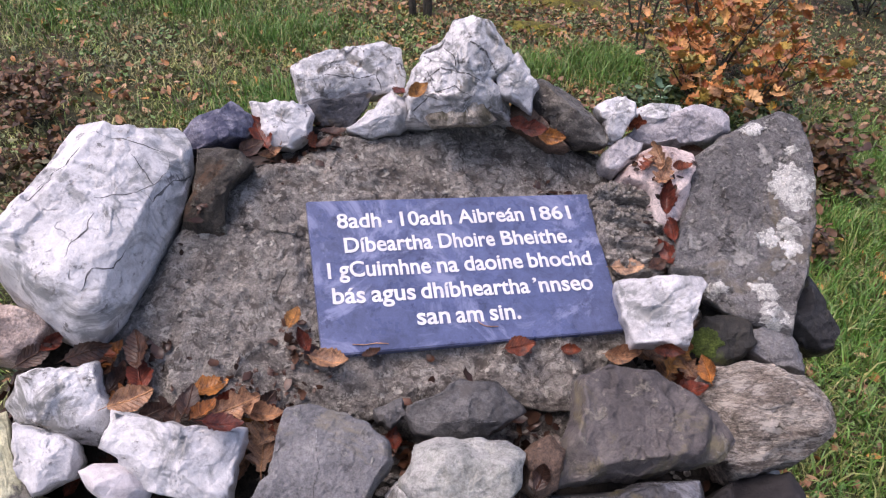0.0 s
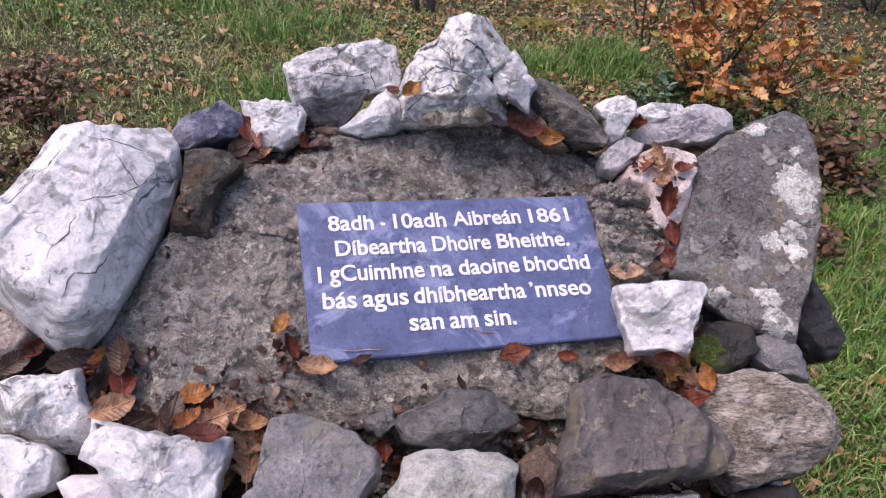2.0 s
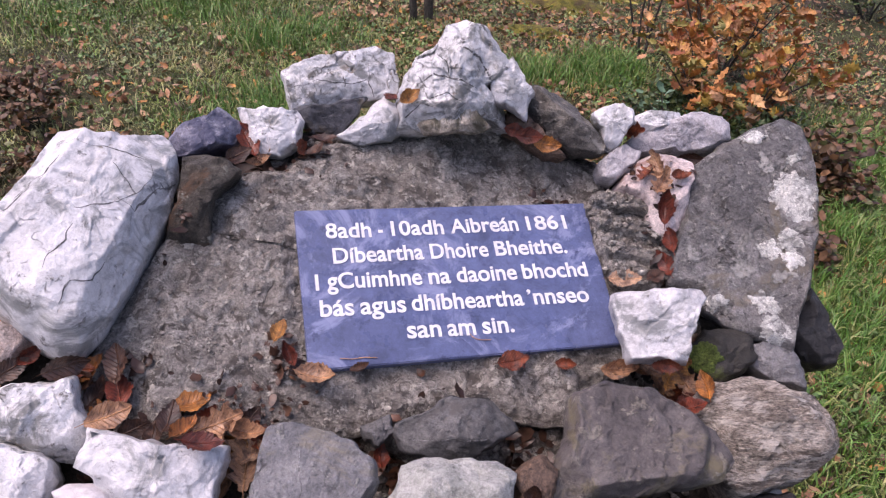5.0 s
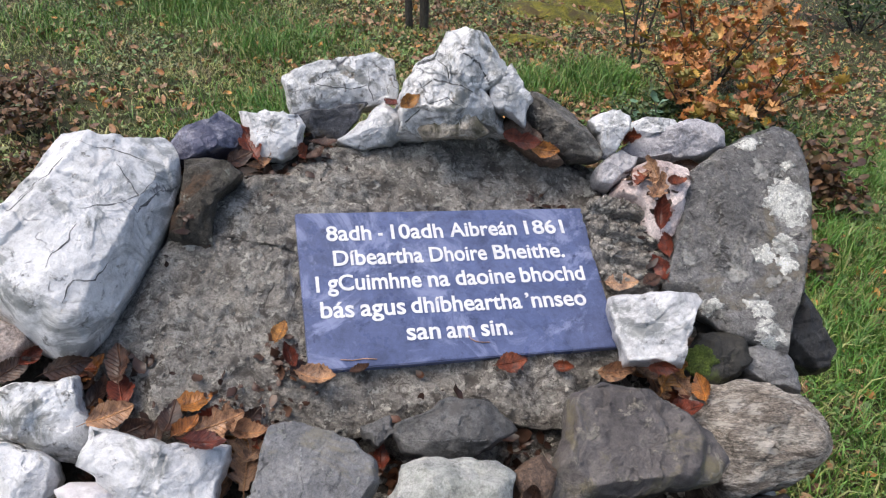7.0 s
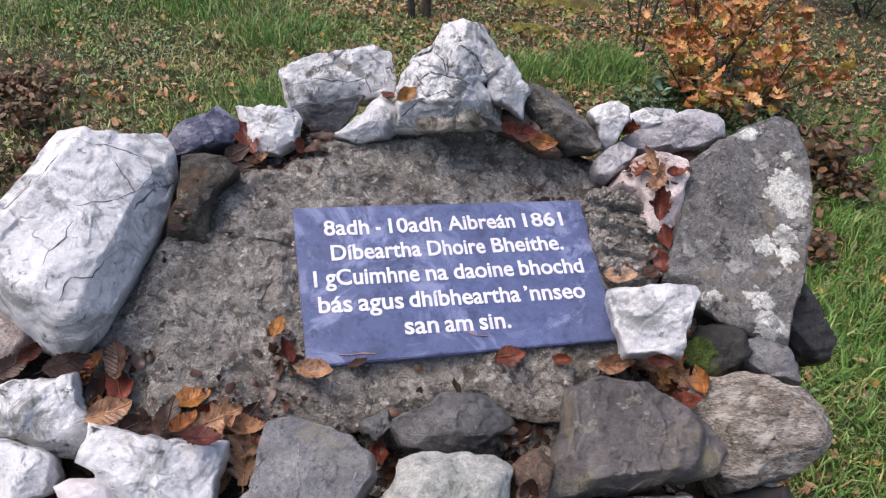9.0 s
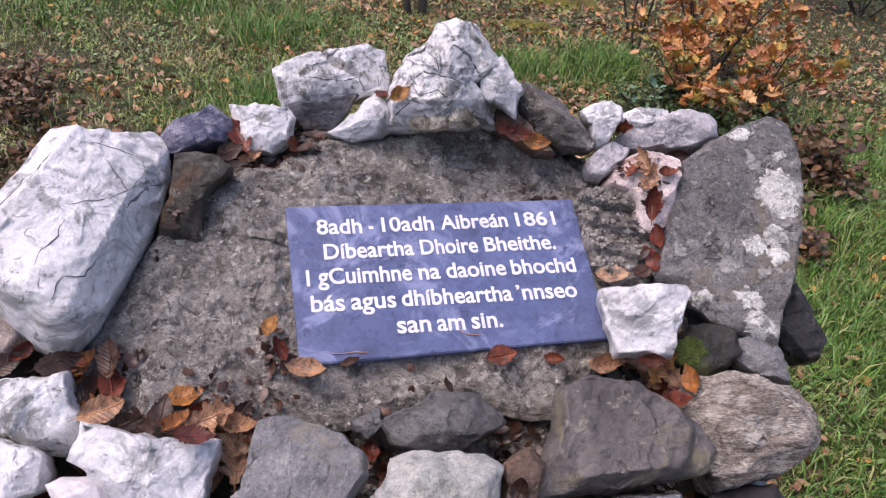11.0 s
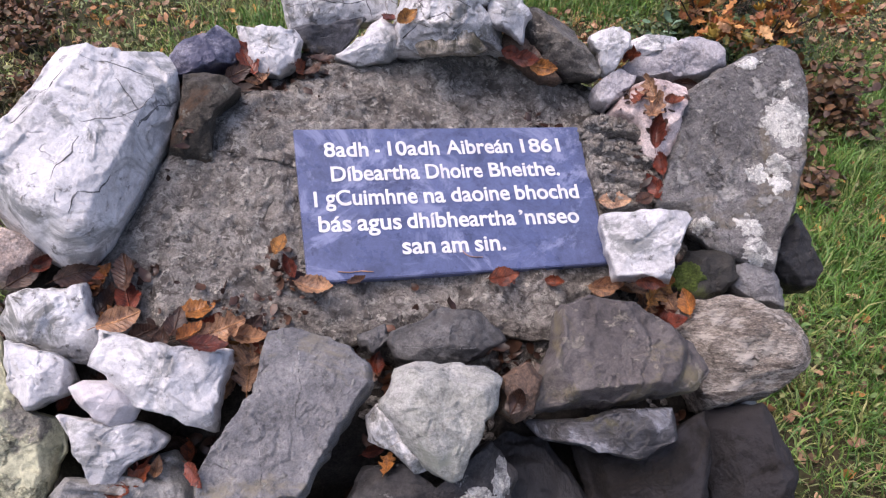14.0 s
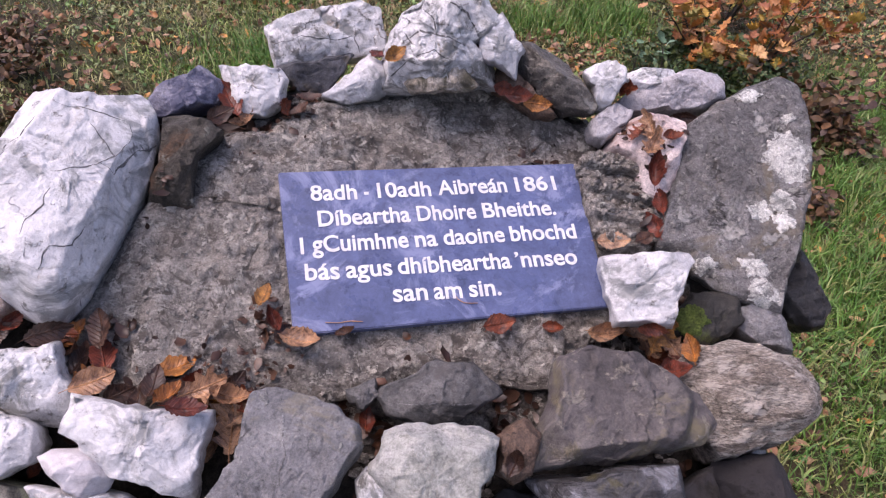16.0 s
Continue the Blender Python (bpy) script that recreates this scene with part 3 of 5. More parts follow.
stone("quartz_piece", "pale grey-white quartz piece at the upper edge", QUARTZ, pose(-0.206, 0.967, 1.214, 60, 8, 13),
      [(-4.4, 2.6), (-3.8, -0.5), (-2.2, -3.6), (1.8, -4.0), (4.2, -2.0), (4.6, 1.5), (3.6, 3.2), (0.5, 3.0)], 0.04, 0.08)
ob = stone("quartz_block", "white quartz block with a dark underside", QUARTZ2, pose(-0.123, 1.094, 1.244, 63, 7, 13),
      [(-7.5, -5), (-4.5, -5), (-0.5, -4), (5, -3), (8.5, -1.5), (9, 1), (7.5, 4.5), (4.5, 5.5), (0, 4), (-6, 2.5), (-9, 0.5)], 0.05, 0.1, cuts=[(0.99, 0.17, 4.8, 0.6), (0.15, -0.99, 2.1, 0.9)], edge=7)
crack(ob, 0.003, [(-8, -2), (-4, -0.5), (0, -1), (3.5, 0)], CLEFT)
crack(ob, 0.003, [(3.5, 3), (3.5, 0), (4.5, -2.5)], CLEFT)
# added dark piece that stands for the block's shaded lower face
stone("dark_wedge", "shaded bluish underside of the quartz block, added as a dark stone", UNDERSIDE, pose(-0.134, 1.035, 1.207, 64, 6, 12),
      [(-3, -2.5), (0, -3.5), (2, -2.5), (4.5, 1.5), (5.5, 3.5), (-2, 2), (-5.5, 1)], 0.03, 0.1, cuts=[(0.06, -1.0, 0.6, 0.6)])
stone("quartz_shard", "small pointed white quartz shard", QUARTZ, pose(-0.061, 0.992, 1.217, 59, 4, 7),
      [(-1.5, -3), (2.5, -2), (4, -0.5), (3, 3), (1, 4), (-2, 1), (-5.5, -2)], 0.03, 0.08, cuts=[(-0.91, 0.41, 0.5, 0.5)])
ob = stone("quartz_peak", "tall white quartz stone crowning the cairn", QUARTZ2, pose(0.051, 1.035, 1.264, 65, -0, -1),
      [(-5, -7.5), (-0.5, -6.5), (5, -6), (9, -6.5), (7, -2.5), (5, 0), (7, 1.5), (8.5, 3), (6, 6), (4.5, 8.5), (1.5, 9), (-1.5, 8), (-3, 5.5), (-5.5, 3.5), (-7, 1), (-8.5, -3), (-8.5, -7.5)], 0.085, 0.1, cuts=[(1.0, -0.02, 0.2, 0.55), (-0.88, 0.48, 5.3, 0.5), (0.09, -1.0, 2.8, 1.0), (0.2, 0.98, 2.2, 0.35)], edge=3.5, rough=1.7)
crack(ob, 0.007, [(1, 4.5), (3.5, 3.5), (5, 1), (5.5, -1)], CLEFT)
crack(ob, 0.004, [(-5.5, -1), (-2.5, 1), (0.5, 0.5), (3.5, -0.5)], CLEFT)
crack(ob, 0.004, [(-3, -2.5), (-0.5, -1.5), (1.5, -2.5)], CLEFT)
crack(ob, 0.003, [(-2.5, 4), (-1, 2.5), (0, 0.5)], CLEFT)
crack(ob, 0.003, [(-6.5, -5), (-4, -3), (-2, -3.5)], CLEFT)
stone("tan_foot_stone", "brownish tan stone under the crowning quartz", TANDARK, pose(0.049, 0.971, 1.240, 65, 0, -1),
      [(-3.4, -2.3), (0.5, -2.0), (4.2, -1.6), (5.4, -0.8), (4.2, 0.7), (2.7, 2.0), (0.7, 2.2), (-1.1, 1.9), (-2.6, 0.7), (-4.5, -0.8)], 0.018, 0.07, cuts=[(0.0, -1.0, 0.6, 0.5)], edge=6)
stone("quartz_wedge", "white quartz wedge with a sharp ridge", QUARTZ, pose(0.133, 1.021, 1.266, 65, -1, -2),
      [(-2.5, -2), (0.5, -3), (2.5, -4.5), (2.5, -2), (3.5, 0), (2, 1.5), (0, 4.5), (-3, 1.5), (-3, -0.5)], 0.05, 0.08, cuts=[(0.99, 0.16, 0.7, 1.0), (-0.04, -1.0, 1.6, 0.8)])
stone("grey_slab", "dark grey tilted stone with a pale weathered top", GREYTOP, pose(0.212, 1.052, 1.209, 59, -3, -4),
      [(-6, 2.5), (-5, -0.5), (-1.5, -3), (2, -5), (6, -5), (7, -3.5), (5.5, -1), (2, 3), (-2.5, 5.5), (-5.5, 5)], 0.05, 0.1, cuts=[(0.57, 0.82, 0.9, 2.6)])
stone("rust_stone", "dark rust-stained stone under the tilted slab", RUST, pose(0.166, 1.016, 1.202, 50, 1, 1),
      [(-4, 1), (-1.5, -0.5), (2, -3), (5.5, -3), (2.5, -0.5), (-0.5, 2.5), (-3.5, 3.5)], 0.02, 0.08)
stone("quartz_chunk", "bright white quartz chunk", QUARTZ, pose(0.291, 1.048, 1.210, 60, -4, -6),
      [(-1.9, -0.8), (-1.1, -3.9), (-0.3, -4.3), (0.8, -3.2), (1.5, -1.9), (2.8, 0.3), (2.6, 2.1), (1.4, 3.3), (-1.7, 2.3), (-3.5, 1.4)], 0.03, 0.09)
stone("quartz_flake", "flat white quartz flake", QUARTZ, pose(0.359, 1.079, 1.204, 57, -4, -6),
      [(-3.0, -1.7), (-1.3, -2.0), (1.3, -1.1), (4.1, 0.1), (3.5, 1.3), (1.8, 1.7), (-1.1, 1.4), (-3.5, 0.4)], 0.02, 0.06)
stone("grey_stone", "grey smooth stone on the cairn's shoulder", GREY, pose(0.401, 1.073, 1.182, 51, -4, -5),
      [(-7.9, -3.0), (-5.4, -3.0), (-1.4, -2.3), (1.5, -2.8), (4.3, -2.1), (7.1, -0.5), (7.1, 1.3), (6.0, 3.2), (4.2, 3.7), (1.4, 3.5), (-0.0, 2.6), (-5.4, 1.1), (-8.8, -1.7)], 0.035, 0.08, cuts=[(0.15, -0.99, 1.3, 0.8)])
stone("grey_lump", "small purplish grey lump of stone", GREY, pose(0.300, 1.019, 1.158, 49, -1, -1),
      [(-2.6, -2.6), (-0.7, -2.9), (1.7, -1.4), (3.0, 0.6), (3.5, 2.0), (0.7, 2.9), (-2.2, 0.8), (-3.2, -0.5)], 0.03, 0.06)
stone("pink_stone", "pale pinkish stone strewn with leaf litter", PINK, pose(0.358, 0.976, 1.140, 38, 4, 3),
      [(-3.3, -1.2), (-1.9, -2.5), (-1.8, -5.5), (-0.4, -6.4), (0.7, -7.1), (2.9, -5.0), (3.6, -2.7), (4.3, 1.2), (4.5, 4.1), (1.7, 4.9), (-1.2, 5.2), (-3.4, 4.5), (-4.9, 2.4), (-6.2, 0.1)], 0.03, 0.08, cuts=[(-1.0, 0.0, -0.1, 0.5)])
ob = stone("mortar_lump", "rough grey mortar lump beside the plaque", MORTAR, pose(0.311, 0.971, 1.121, 32, 11, 7),
      [(-5.4, -3.0), (0.5, -1.6), (3.6, -2.2), (4.6, 0.8), (3.8, 3.3), (0.5, 2.8), (-1.4, 1.5), (-5.5, -0.6)], 0.016, 0.06, edge=9, rough=0.6, strata=True)
crack(ob, 0.004, [(-5.1, -3.9), (-1.1, -2.4), (3.9, -0.4)], CLEFT)
ob = stone("mortar_lump", "rough grey mortar lump beside the plaque", MORTAR, pose(0.318, 0.911, 1.077, 32, 11, 7),
      [(-5.1, -1.1), (-2.9, -5.5), (0.3, -6.6), (3.7, -5.6), (5.0, -2.1), (5.4, 3.3), (3.4, 5.3), (-0.1, 5.9), (-5.9, 4.3)], 0.016, 0.06, edge=9, rough=0.6, strata=True)
crack(ob, 0.004, [(-5.0, -1.3), (-2.0, -1.3), (2.0, 0.2)], CLEFT)
ob = stone("lichen_slab", "large grey stone slab with white lichen blotches", LICHEN, pose(0.483, 0.933, 1.114, 30, -5, -3),
      [(-8.5, 4.5), (-10, -1), (-12, -9), (-8, -10), (-7.5, -12.5), (-4, -15.5), (-0.5, -17), (2.5, -18.5), (4, -13.5), (6.5, -7.5), (8.5, -2), (9.5, 5.5), (10, 12.5), (9, 16), (6, 17), (2, 15.5), (-2, 13.5), (-5, 10.5), (-8, 8)], 0.018, 0.06, edge=9)
patch(ob, "lichen_patch", 6, 3.5, 3.5, 3.8, LICHENCRUST, 36, "white crusty lichen")
patch(ob, "lichen_patch", 4.5, -3, 2.0, 1.8, LICHENCRUST, 40, "white crusty lichen")
patch(ob, "lichen_patch", 1.5, -4.5, 1.8, 1.6, LICHENCRUST, 44, "white crusty lichen")
patch(ob, "lichen_patch", 1.5, 13.5, 2.0, 1.5, LICHENCRUST, 48, "white crusty lichen")
patch(ob, "lichen_patch", 0, -12.5, 2.2, 2.0, LICHENCRUST, 52, "white crusty lichen")
patch(ob, "lichen_patch", 0.5, -16.5, 2.5, 2.2, LICHENCRUST, 56, "white crusty lichen")
patch(ob, "lichen_patch", -6.5, -12.5, 1.7, 1.2, LICHENCRUST, 60, "white crusty lichen")
patch(ob, "lichen_patch", 4.5, -6, 1.5, 1.9, LICHENCRUST, 64, "white crusty lichen")
patch(ob, "lichen_patch", 6.5, 9.5, 1.1, 0.8, LICHENCRUST, 68, "white crusty lichen")
stone("quartz_cube", "blocky white quartz stone below the lichen slab", QUARTZ, pose(0.326, 0.765, 1.062, 44, -5, -5),
      [(-4.5, -2), (-3.5, -5), (0.5, -5), (3.5, -5), (4.5, 0), (6, 3), (5.5, 4.5), (-2, 4), (-5.5, 3.5)], 0.04, 0.08, cuts=[(-0.07, 1.0, 2.2, 0.35), (0.99, -0.14, 3.2, 0.8)], edge=6)
stone("black_stone", "black wet stone at the cairn's side", BLACK, pose(0.579, 0.856, 0.984, 42, -8, -8),
      [(-3.5, -1), (-2, -3.5), (0.5, -5), (2.5, -4.5), (3.5, -2), (2, 1.5), (0.5, 6.5), (-2.5, 3)], 0.04, 0.1)
ob = stone("mossy_stone", "dark stone with a green moss cushion", MOSSY, pose(0.421, 0.769, 1.008, 40, -6, -5),
      [(-4, -2.5), (-1, -4), (3, -2), (4.5, 0), (3.5, 3.5), (-2, 3.5), (-4.5, -0.5)], 0.02, 0.08)
patch(ob, "moss_patch", -2.5, -0.5, 2.5, 2.2, MOSSGREEN, 48, "bright green moss")
stone("grey_chip", "smooth grey stone wedged below the lichen slab", FLATGREY, pose(0.494, 0.773, 0.995, 40, -8, -7),
      [(-3.5, -0.5), (-1.5, -2), (4, -3.5), (3.5, -1), (2, 2), (-0.5, 3.5), (-3.5, 2)], 0.03, 0.08, cuts=[(1.0, -0.01, 1.6, 0.8)])
stone("granite_stone", "coarse tan granite stone with rough grain", GRANITE, pose(0.454, 0.682, 0.959, 37, -2, -1),
      [(-5.5, -5), (-4, -8.5), (-1, -7.5), (3, -6), (6.5, -4.5), (9, -1), (9, 2), (7, 5), (3, 6), (-1.5, 7), (-5.5, 6), (-9.5, 2)], 0.05, 0.12, cuts=[(0.29, -0.96, 3.6, 1.1)], rough=1.4)
stone("brown_slab", "large brown-purple flat stone at the front edge", BROWNSLAB, pose(0.278, 0.603, 1.011, 33, 6, 4),
      [(-8, 0), (-9.5, -4.5), (-10, -7), (-5, -6), (0, -5.5), (5, -4), (10, -3), (11, -0.5), (9.5, 2.5), (6, 4.5), (2, 6.5), (-3, 7), (-6.5, 5.5)], 0.03, 0.05, cuts=[(0.19, -0.98, 3.6, 1.6)], edge=6)
stone("wet_stone", "dark wet stone with a pale sheen", WET, pose(0.276, 0.534, 0.962, 39, -6, -5),
      [(-8, -1.5), (-3, -2), (2.5, -3), (7, -0.5), (6.5, 3), (1, 2.5), (-4.5, 1), (-10, 0.5)], 0.03, 0.1)
stone("dark_stone", "dark brown stone in the cairn's front", DARK, pose(0.329, 0.513, 0.896, 40, -11, -9),
      [(-7, -3), (-3.5, -6.5), (3, -6), (6, -3.5), (6.5, 4), (6, 8.5), (-2, 3), (-9, 3.5)], 0.03, 0.12)
stone("dark_stone", "dark brown upright stone in the cairn's front", DARK, pose(0.466, 0.546, 0.850, 44, -16, -15),
      [(-4.5, -8.5), (1.5, -10.5), (5.5, -6.5), (5.5, 3), (2, 10.5), (-5, 9)], 0.03, 0.14)
stone("dark_slab", "dark grey leaning slab in the cairn's front", DARKGREY, pose(0.196, 0.466, 0.839, 36, -4, -3),
      [(-8, 1), (-7, -9), (11, -8), (9, -1), (6, 5), (1, 11), (-4, 11.5), (-7.5, 7)], 0.025, 0.12, edge=6)
ob = stone("lichen_stone", "dark stone with white lichen spots in the front", DARKLICHEN, pose(-0.071, 0.427, 0.812, 34, 8, 6),
      [(-11.5, -6), (12.5, -5), (11, 5), (6, 6), (-4, 6), (-12, 3.5)], 0.03, 0.12)
patch(ob, "lichen_patch", -4.5, 0, 2.1, 2.7, LICHENCRUST, 57, "white crusty lichen")
patch(ob, "lichen_patch", 0, -1, 1.7, 1.6, LICHENCRUST, 61, "white crusty lichen")
patch(ob, "lichen_patch", 5, 0, 2.5, 1.7, LICHENCRUST, 65, "white crusty lichen")
patch(ob, "lichen_patch", 8.5, 1.5, 1.6, 3.2, LICHENCRUST, 69, "white crusty lichen")
patch(ob, "lichen_patch", 3.5, -3.5, 2.1, 1.5, LICHENCRUST, 73, "white crusty lichen")
stone("white_stone", "white upright stone low in the front", QUARTZ2, pose(0.093, 0.435, 0.813, 33, 1, 0),
      [(-4.5, -5.5), (6, -5), (4, 2.5), (1.5, 6), (-2.5, 6.5), (-5, 3.5)], 0.03, 0.1)
stone("pale_stone", "pale broken stone low in the front", LICHEN, pose(0.334, 0.441, 0.773, 35, -11, -7),
      [(-2.5, -3), (3, -3), (4, 0), (1, 3.5), (-3.5, 3)], 0.03, 0.1)
stone("pale_stone", "pale broken stone low in the front", LICHEN, pose(0.430, 0.460, 0.778, 36, -15, -11),
      [(-2.5, -2), (1, -4), (3.5, -1), (2, 2.5), (-3, 3)], 0.03, 0.1)
stone("green_stone", "pale greenish white stone jutting out in front", GREENWHITE, pose(0.078, 0.493, 1.027, 38, 4, 3),
      [(-4.5, -3), (-1.5, -5.5), (1.5, -7), (2.5, -6), (4.5, -1), (6, 1.5), (6.5, 4), (4, 5), (0.5, 5), (-3, 5), (-5, 4), (-6.5, 0)], 0.03, 0.07, cuts=[(-0.72, -0.7, 2.8, 1.4), (0.99, -0.1, 4.3, 0.9)], edge=7)
stone("quartz_lump", "small rounded white knob of quartz", QUARTZ2, pose(0.031, 0.486, 0.987, 39, 6, 5),
      [(-3, -0.5), (-0.5, -1.5), (2, -3.5), (4.5, -3), (0.5, 2.5), (-2.5, 3.5), (-3.5, 2)], 0.03, 0.05)
ob = stone("under_stone", "rough dark stone with pale lichen under the jutting stone", DARKLICHEN, pose(0.072, 0.464, 0.931, 35, 4, 2),
      [(-6.5, -4), (-3.5, -2), (3.5, -2), (8.5, -1), (9, 2.5), (6, 5.5), (3.5, 1), (0.5, 0), (-3.5, 2.5), (-7.5, 1.5), (-9.5, -3.5)], 0.03, 0.09)
patch(ob, "lichen_patch", 7.5, 1.5, 1.1, 2.7, LICHENCRUST, 68, "white crusty lichen")
patch(ob, "lichen_patch", 5, -0.5, 2.3, 1.1, LICHENCRUST, 72, "white crusty lichen")
ob = stone("mid_stone", "grey wedge stone set under the mortar edge", GREYDARK, pose(0.075, 0.611, 1.016, 37, 4, 3),
      [(-6.5, -1), (-5.5, -2.5), (-2.5, -3.5), (1.5, -3.5), (4.5, -1.5), (7, 0.5), (5.5, 2), (3.5, 3.5), (-0.5, 3.5), (-4, 1.5), (-6.5, 0)], 0.03, 0.08, cuts=[(0.12, -0.99, 1.2, 1.2)], edge=8)
crack(ob, 0.003, [(-5, -1.5), (-1.5, -1.5), (3.5, -1)], CLEFT)
stone("small_stone", "small grey stone tucked under the mortar edge", GREYDARK, pose(-0.010, 0.607, 1.010, 37, 7, 5),
      [(-1.5, -1), (0, -1.5), (2, 0), (1, 2), (-2, 0.5)], 0.015, 0.05)
ob = stone("flat_stone", "large flat grey stone at the front edge", FLATGREY, pose(-0.079, 0.479, 1.018, 22, 6, 2),
      [(-4.2, 8.6), (-4.5, 1.9), (-6.7, -3.0), (-8.1, -6.5), (-7.2, -9.6), (-1.9, -9.0), (2.2, -8.2), (3.2, -5.5), (5.5, -0.1), (7.7, 4.2), (7.4, 6.2), (4.5, 8.4), (1.7, 9.1), (-1.7, 9.5)], 0.02, 0.05, edge=9)
crack(ob, 0.003, [(-1.0, 8.5), (0.5, 2.5), (0.5, -0.5)], CLEFT)
crack(ob, 0.003, [(-3.5, -0.5), (-2.5, -3.5), (-1.5, -8.0)], CLEFT)
stone("rusty_stone", "small rusty stone in the gap", RUST, pose(0.164, 0.549, 1.000, 37, 2, 2),
      [(-2.5, -2.5), (-0.5, -3.5), (1.5, -2), (2.5, 2), (0.5, 3.5), (-2, 1.5)], 0.03, 0.08)
stone("quartz_brick", "long white quartz stone with grey veins", QUARTZ, pose(-0.224, 0.512, 1.030, 40, 14, 11),
      [(-7.6, 1.6), (-8.0, 0.6), (-6.0, -0.3), (-5.5, -1.4), (-2.4, -3.3), (2.8, -4.7), (6.0, -5.4), (5.8, -0.4), (6.5, 2.0), (5.9, 3.4), (-1.1, 3.5), (-4.6, 3.9), (-7.2, 4.3)], 0.045, 0.08, cuts=[(-0.28, -0.96, 1.1, 0.6), (1.0, -0.01, 4.9, 0.9)], edge=6)
stone("quartz_rock", "white quartz stone with a grey mottled top", QUARTZ2, pose(-0.366, 0.563, 1.051, 42, 16, 14),
      [(-5.4, -0.8), (-4.6, -2.3), (-1.7, -2.9), (2.1, -4.2), (3.6, -4.3), (5.0, -3.0), (5.0, -0.4), (3.3, 2.3), (2.4, 4.5), (-1.4, 3.8), (-5.1, 2.6)], 0.04, 0.1)
stone("quartz_rock", "white quartz stone with fine cracks", QUARTZ, pose(-0.368, 0.509, 1.024, 40, 18, 15),
      [(-2.9, -0.7), (-0.3, -3.9), (3.2, -1.8), (3.9, -0.3), (2.9, 1.7), (-0.7, 2.8), (-3.7, 3.5)], 0.04, 0.1)
stone("quartz_pebble", "small smooth pinkish white pebble", QUARTZSM, pose(-0.274, 0.473, 1.030, 39, 17, 13),
      [(-2.7, -0.2), (-0.7, -1.9), (1.5, -2.7), (3.0, -1.3), (3.3, -0.2), (1.9, 1.1), (0.3, 2.3), (-2.5, 2.0), (-3.7, 1.2)], 0.025, 0.04, edge=2.5, rough=0.4)
stone("quartz_triangle", "triangular white quartz stone", QUARTZ, pose(-0.272, 0.449, 0.986, 37, 17, 12),
      [(-2.6, -2.0), (-0.5, -4.9), (1.1, -3.7), (2.1, -1.6), (5.0, 0.2), (5.7, 1.3), (2.3, 3.0), (0.3, 2.4), (-3.3, 2.8), (-5.5, 2.9)], 0.03, 0.06, edge=6)
ob = stone("yellow_lichen_stone", "pale stone with yellow-green lichen", YLICHEN, pose(-0.404, 0.457, 0.972, 38, 22, 16),
      [(-3.4, -5.9), (-1.2, -8.0), (1.7, -9.7), (3.8, -9.1), (5.6, -7.5), (6.2, -5.2), (6.6, -0.0), (5.8, 2.9), (2.3, 3.6), (-0.3, 6.6), (-2.2, 11.4), (-5.1, 10.0), (-6.7, 8.6)], 0.04, 0.14)
patch(ob, "lichen_patch", -0.5, -0.5, 2.8, 2.6, YCRUST, 83, "pale yellow-green lichen")
patch(ob, "lichen_patch", 1.0, -5.5, 3.4, 2.3, YCRUST, 87, "pale yellow-green lichen")
patch(ob, "lichen_patch", 5.0, -5.5, 1.5, 1.8, YCRUST, 91, "pale yellow-green lichen")
ob = stone("layered_stone", "grey layered stone with horizontal splits", LAYERED, pose(-0.257, 0.409, 0.919, 34, 17, 11),
      [(-7.9, -1.3), (-7.0, -5.6), (-0.8, -5.7), (5.7, -4.5), (6.9, -1.6), (7.8, 2.3), (3.9, 7.2), (-0.6, 5.7), (-3.8, 3.5), (-6.2, 3.6), (-7.5, 1.6)], 0.04, 0.12, strata=True)
crack(ob, 0.005, [(-6.5, -0.5), (-3.5, -0.5), (0.5, 0.0), (6.0, 2.5)], CLEFT)
crack(ob, 0.005, [(-0.5, -3.5), (3.0, -2.5), (6.5, -0.5)], CLEFT)
stone("tan_stone", "pinkish tan weathered stone at the cairn's side", TAN, pose(-0.444, 0.627, 1.091, 40, 19, 15),
      [(-2.5, -3), (1, -3.5), (3, -2), (4, 1), (2, 2.5), (-0.5, 3), (-3.5, 3)], 0.03, 0.1)
stone("dark_stone", "dark stone low at the cairn's corner", DARK, pose(-0.432, 0.363, 0.851, 36, 24, 17),
      [(-6.5, -5), (8.5, -5), (8, 1.5), (3.5, 5), (-8.5, 5)], 0.03, 0.12)
stone("dark_stone", "dark stone low in the cairn's front", DARK, pose(-0.129, 0.432, 0.905, 37, 11, 9),
      [(-3.5, -2.5), (3.5, -1.5), (6, 0.5), (4.5, 2), (-6, 1.5)], 0.02, 0.1)
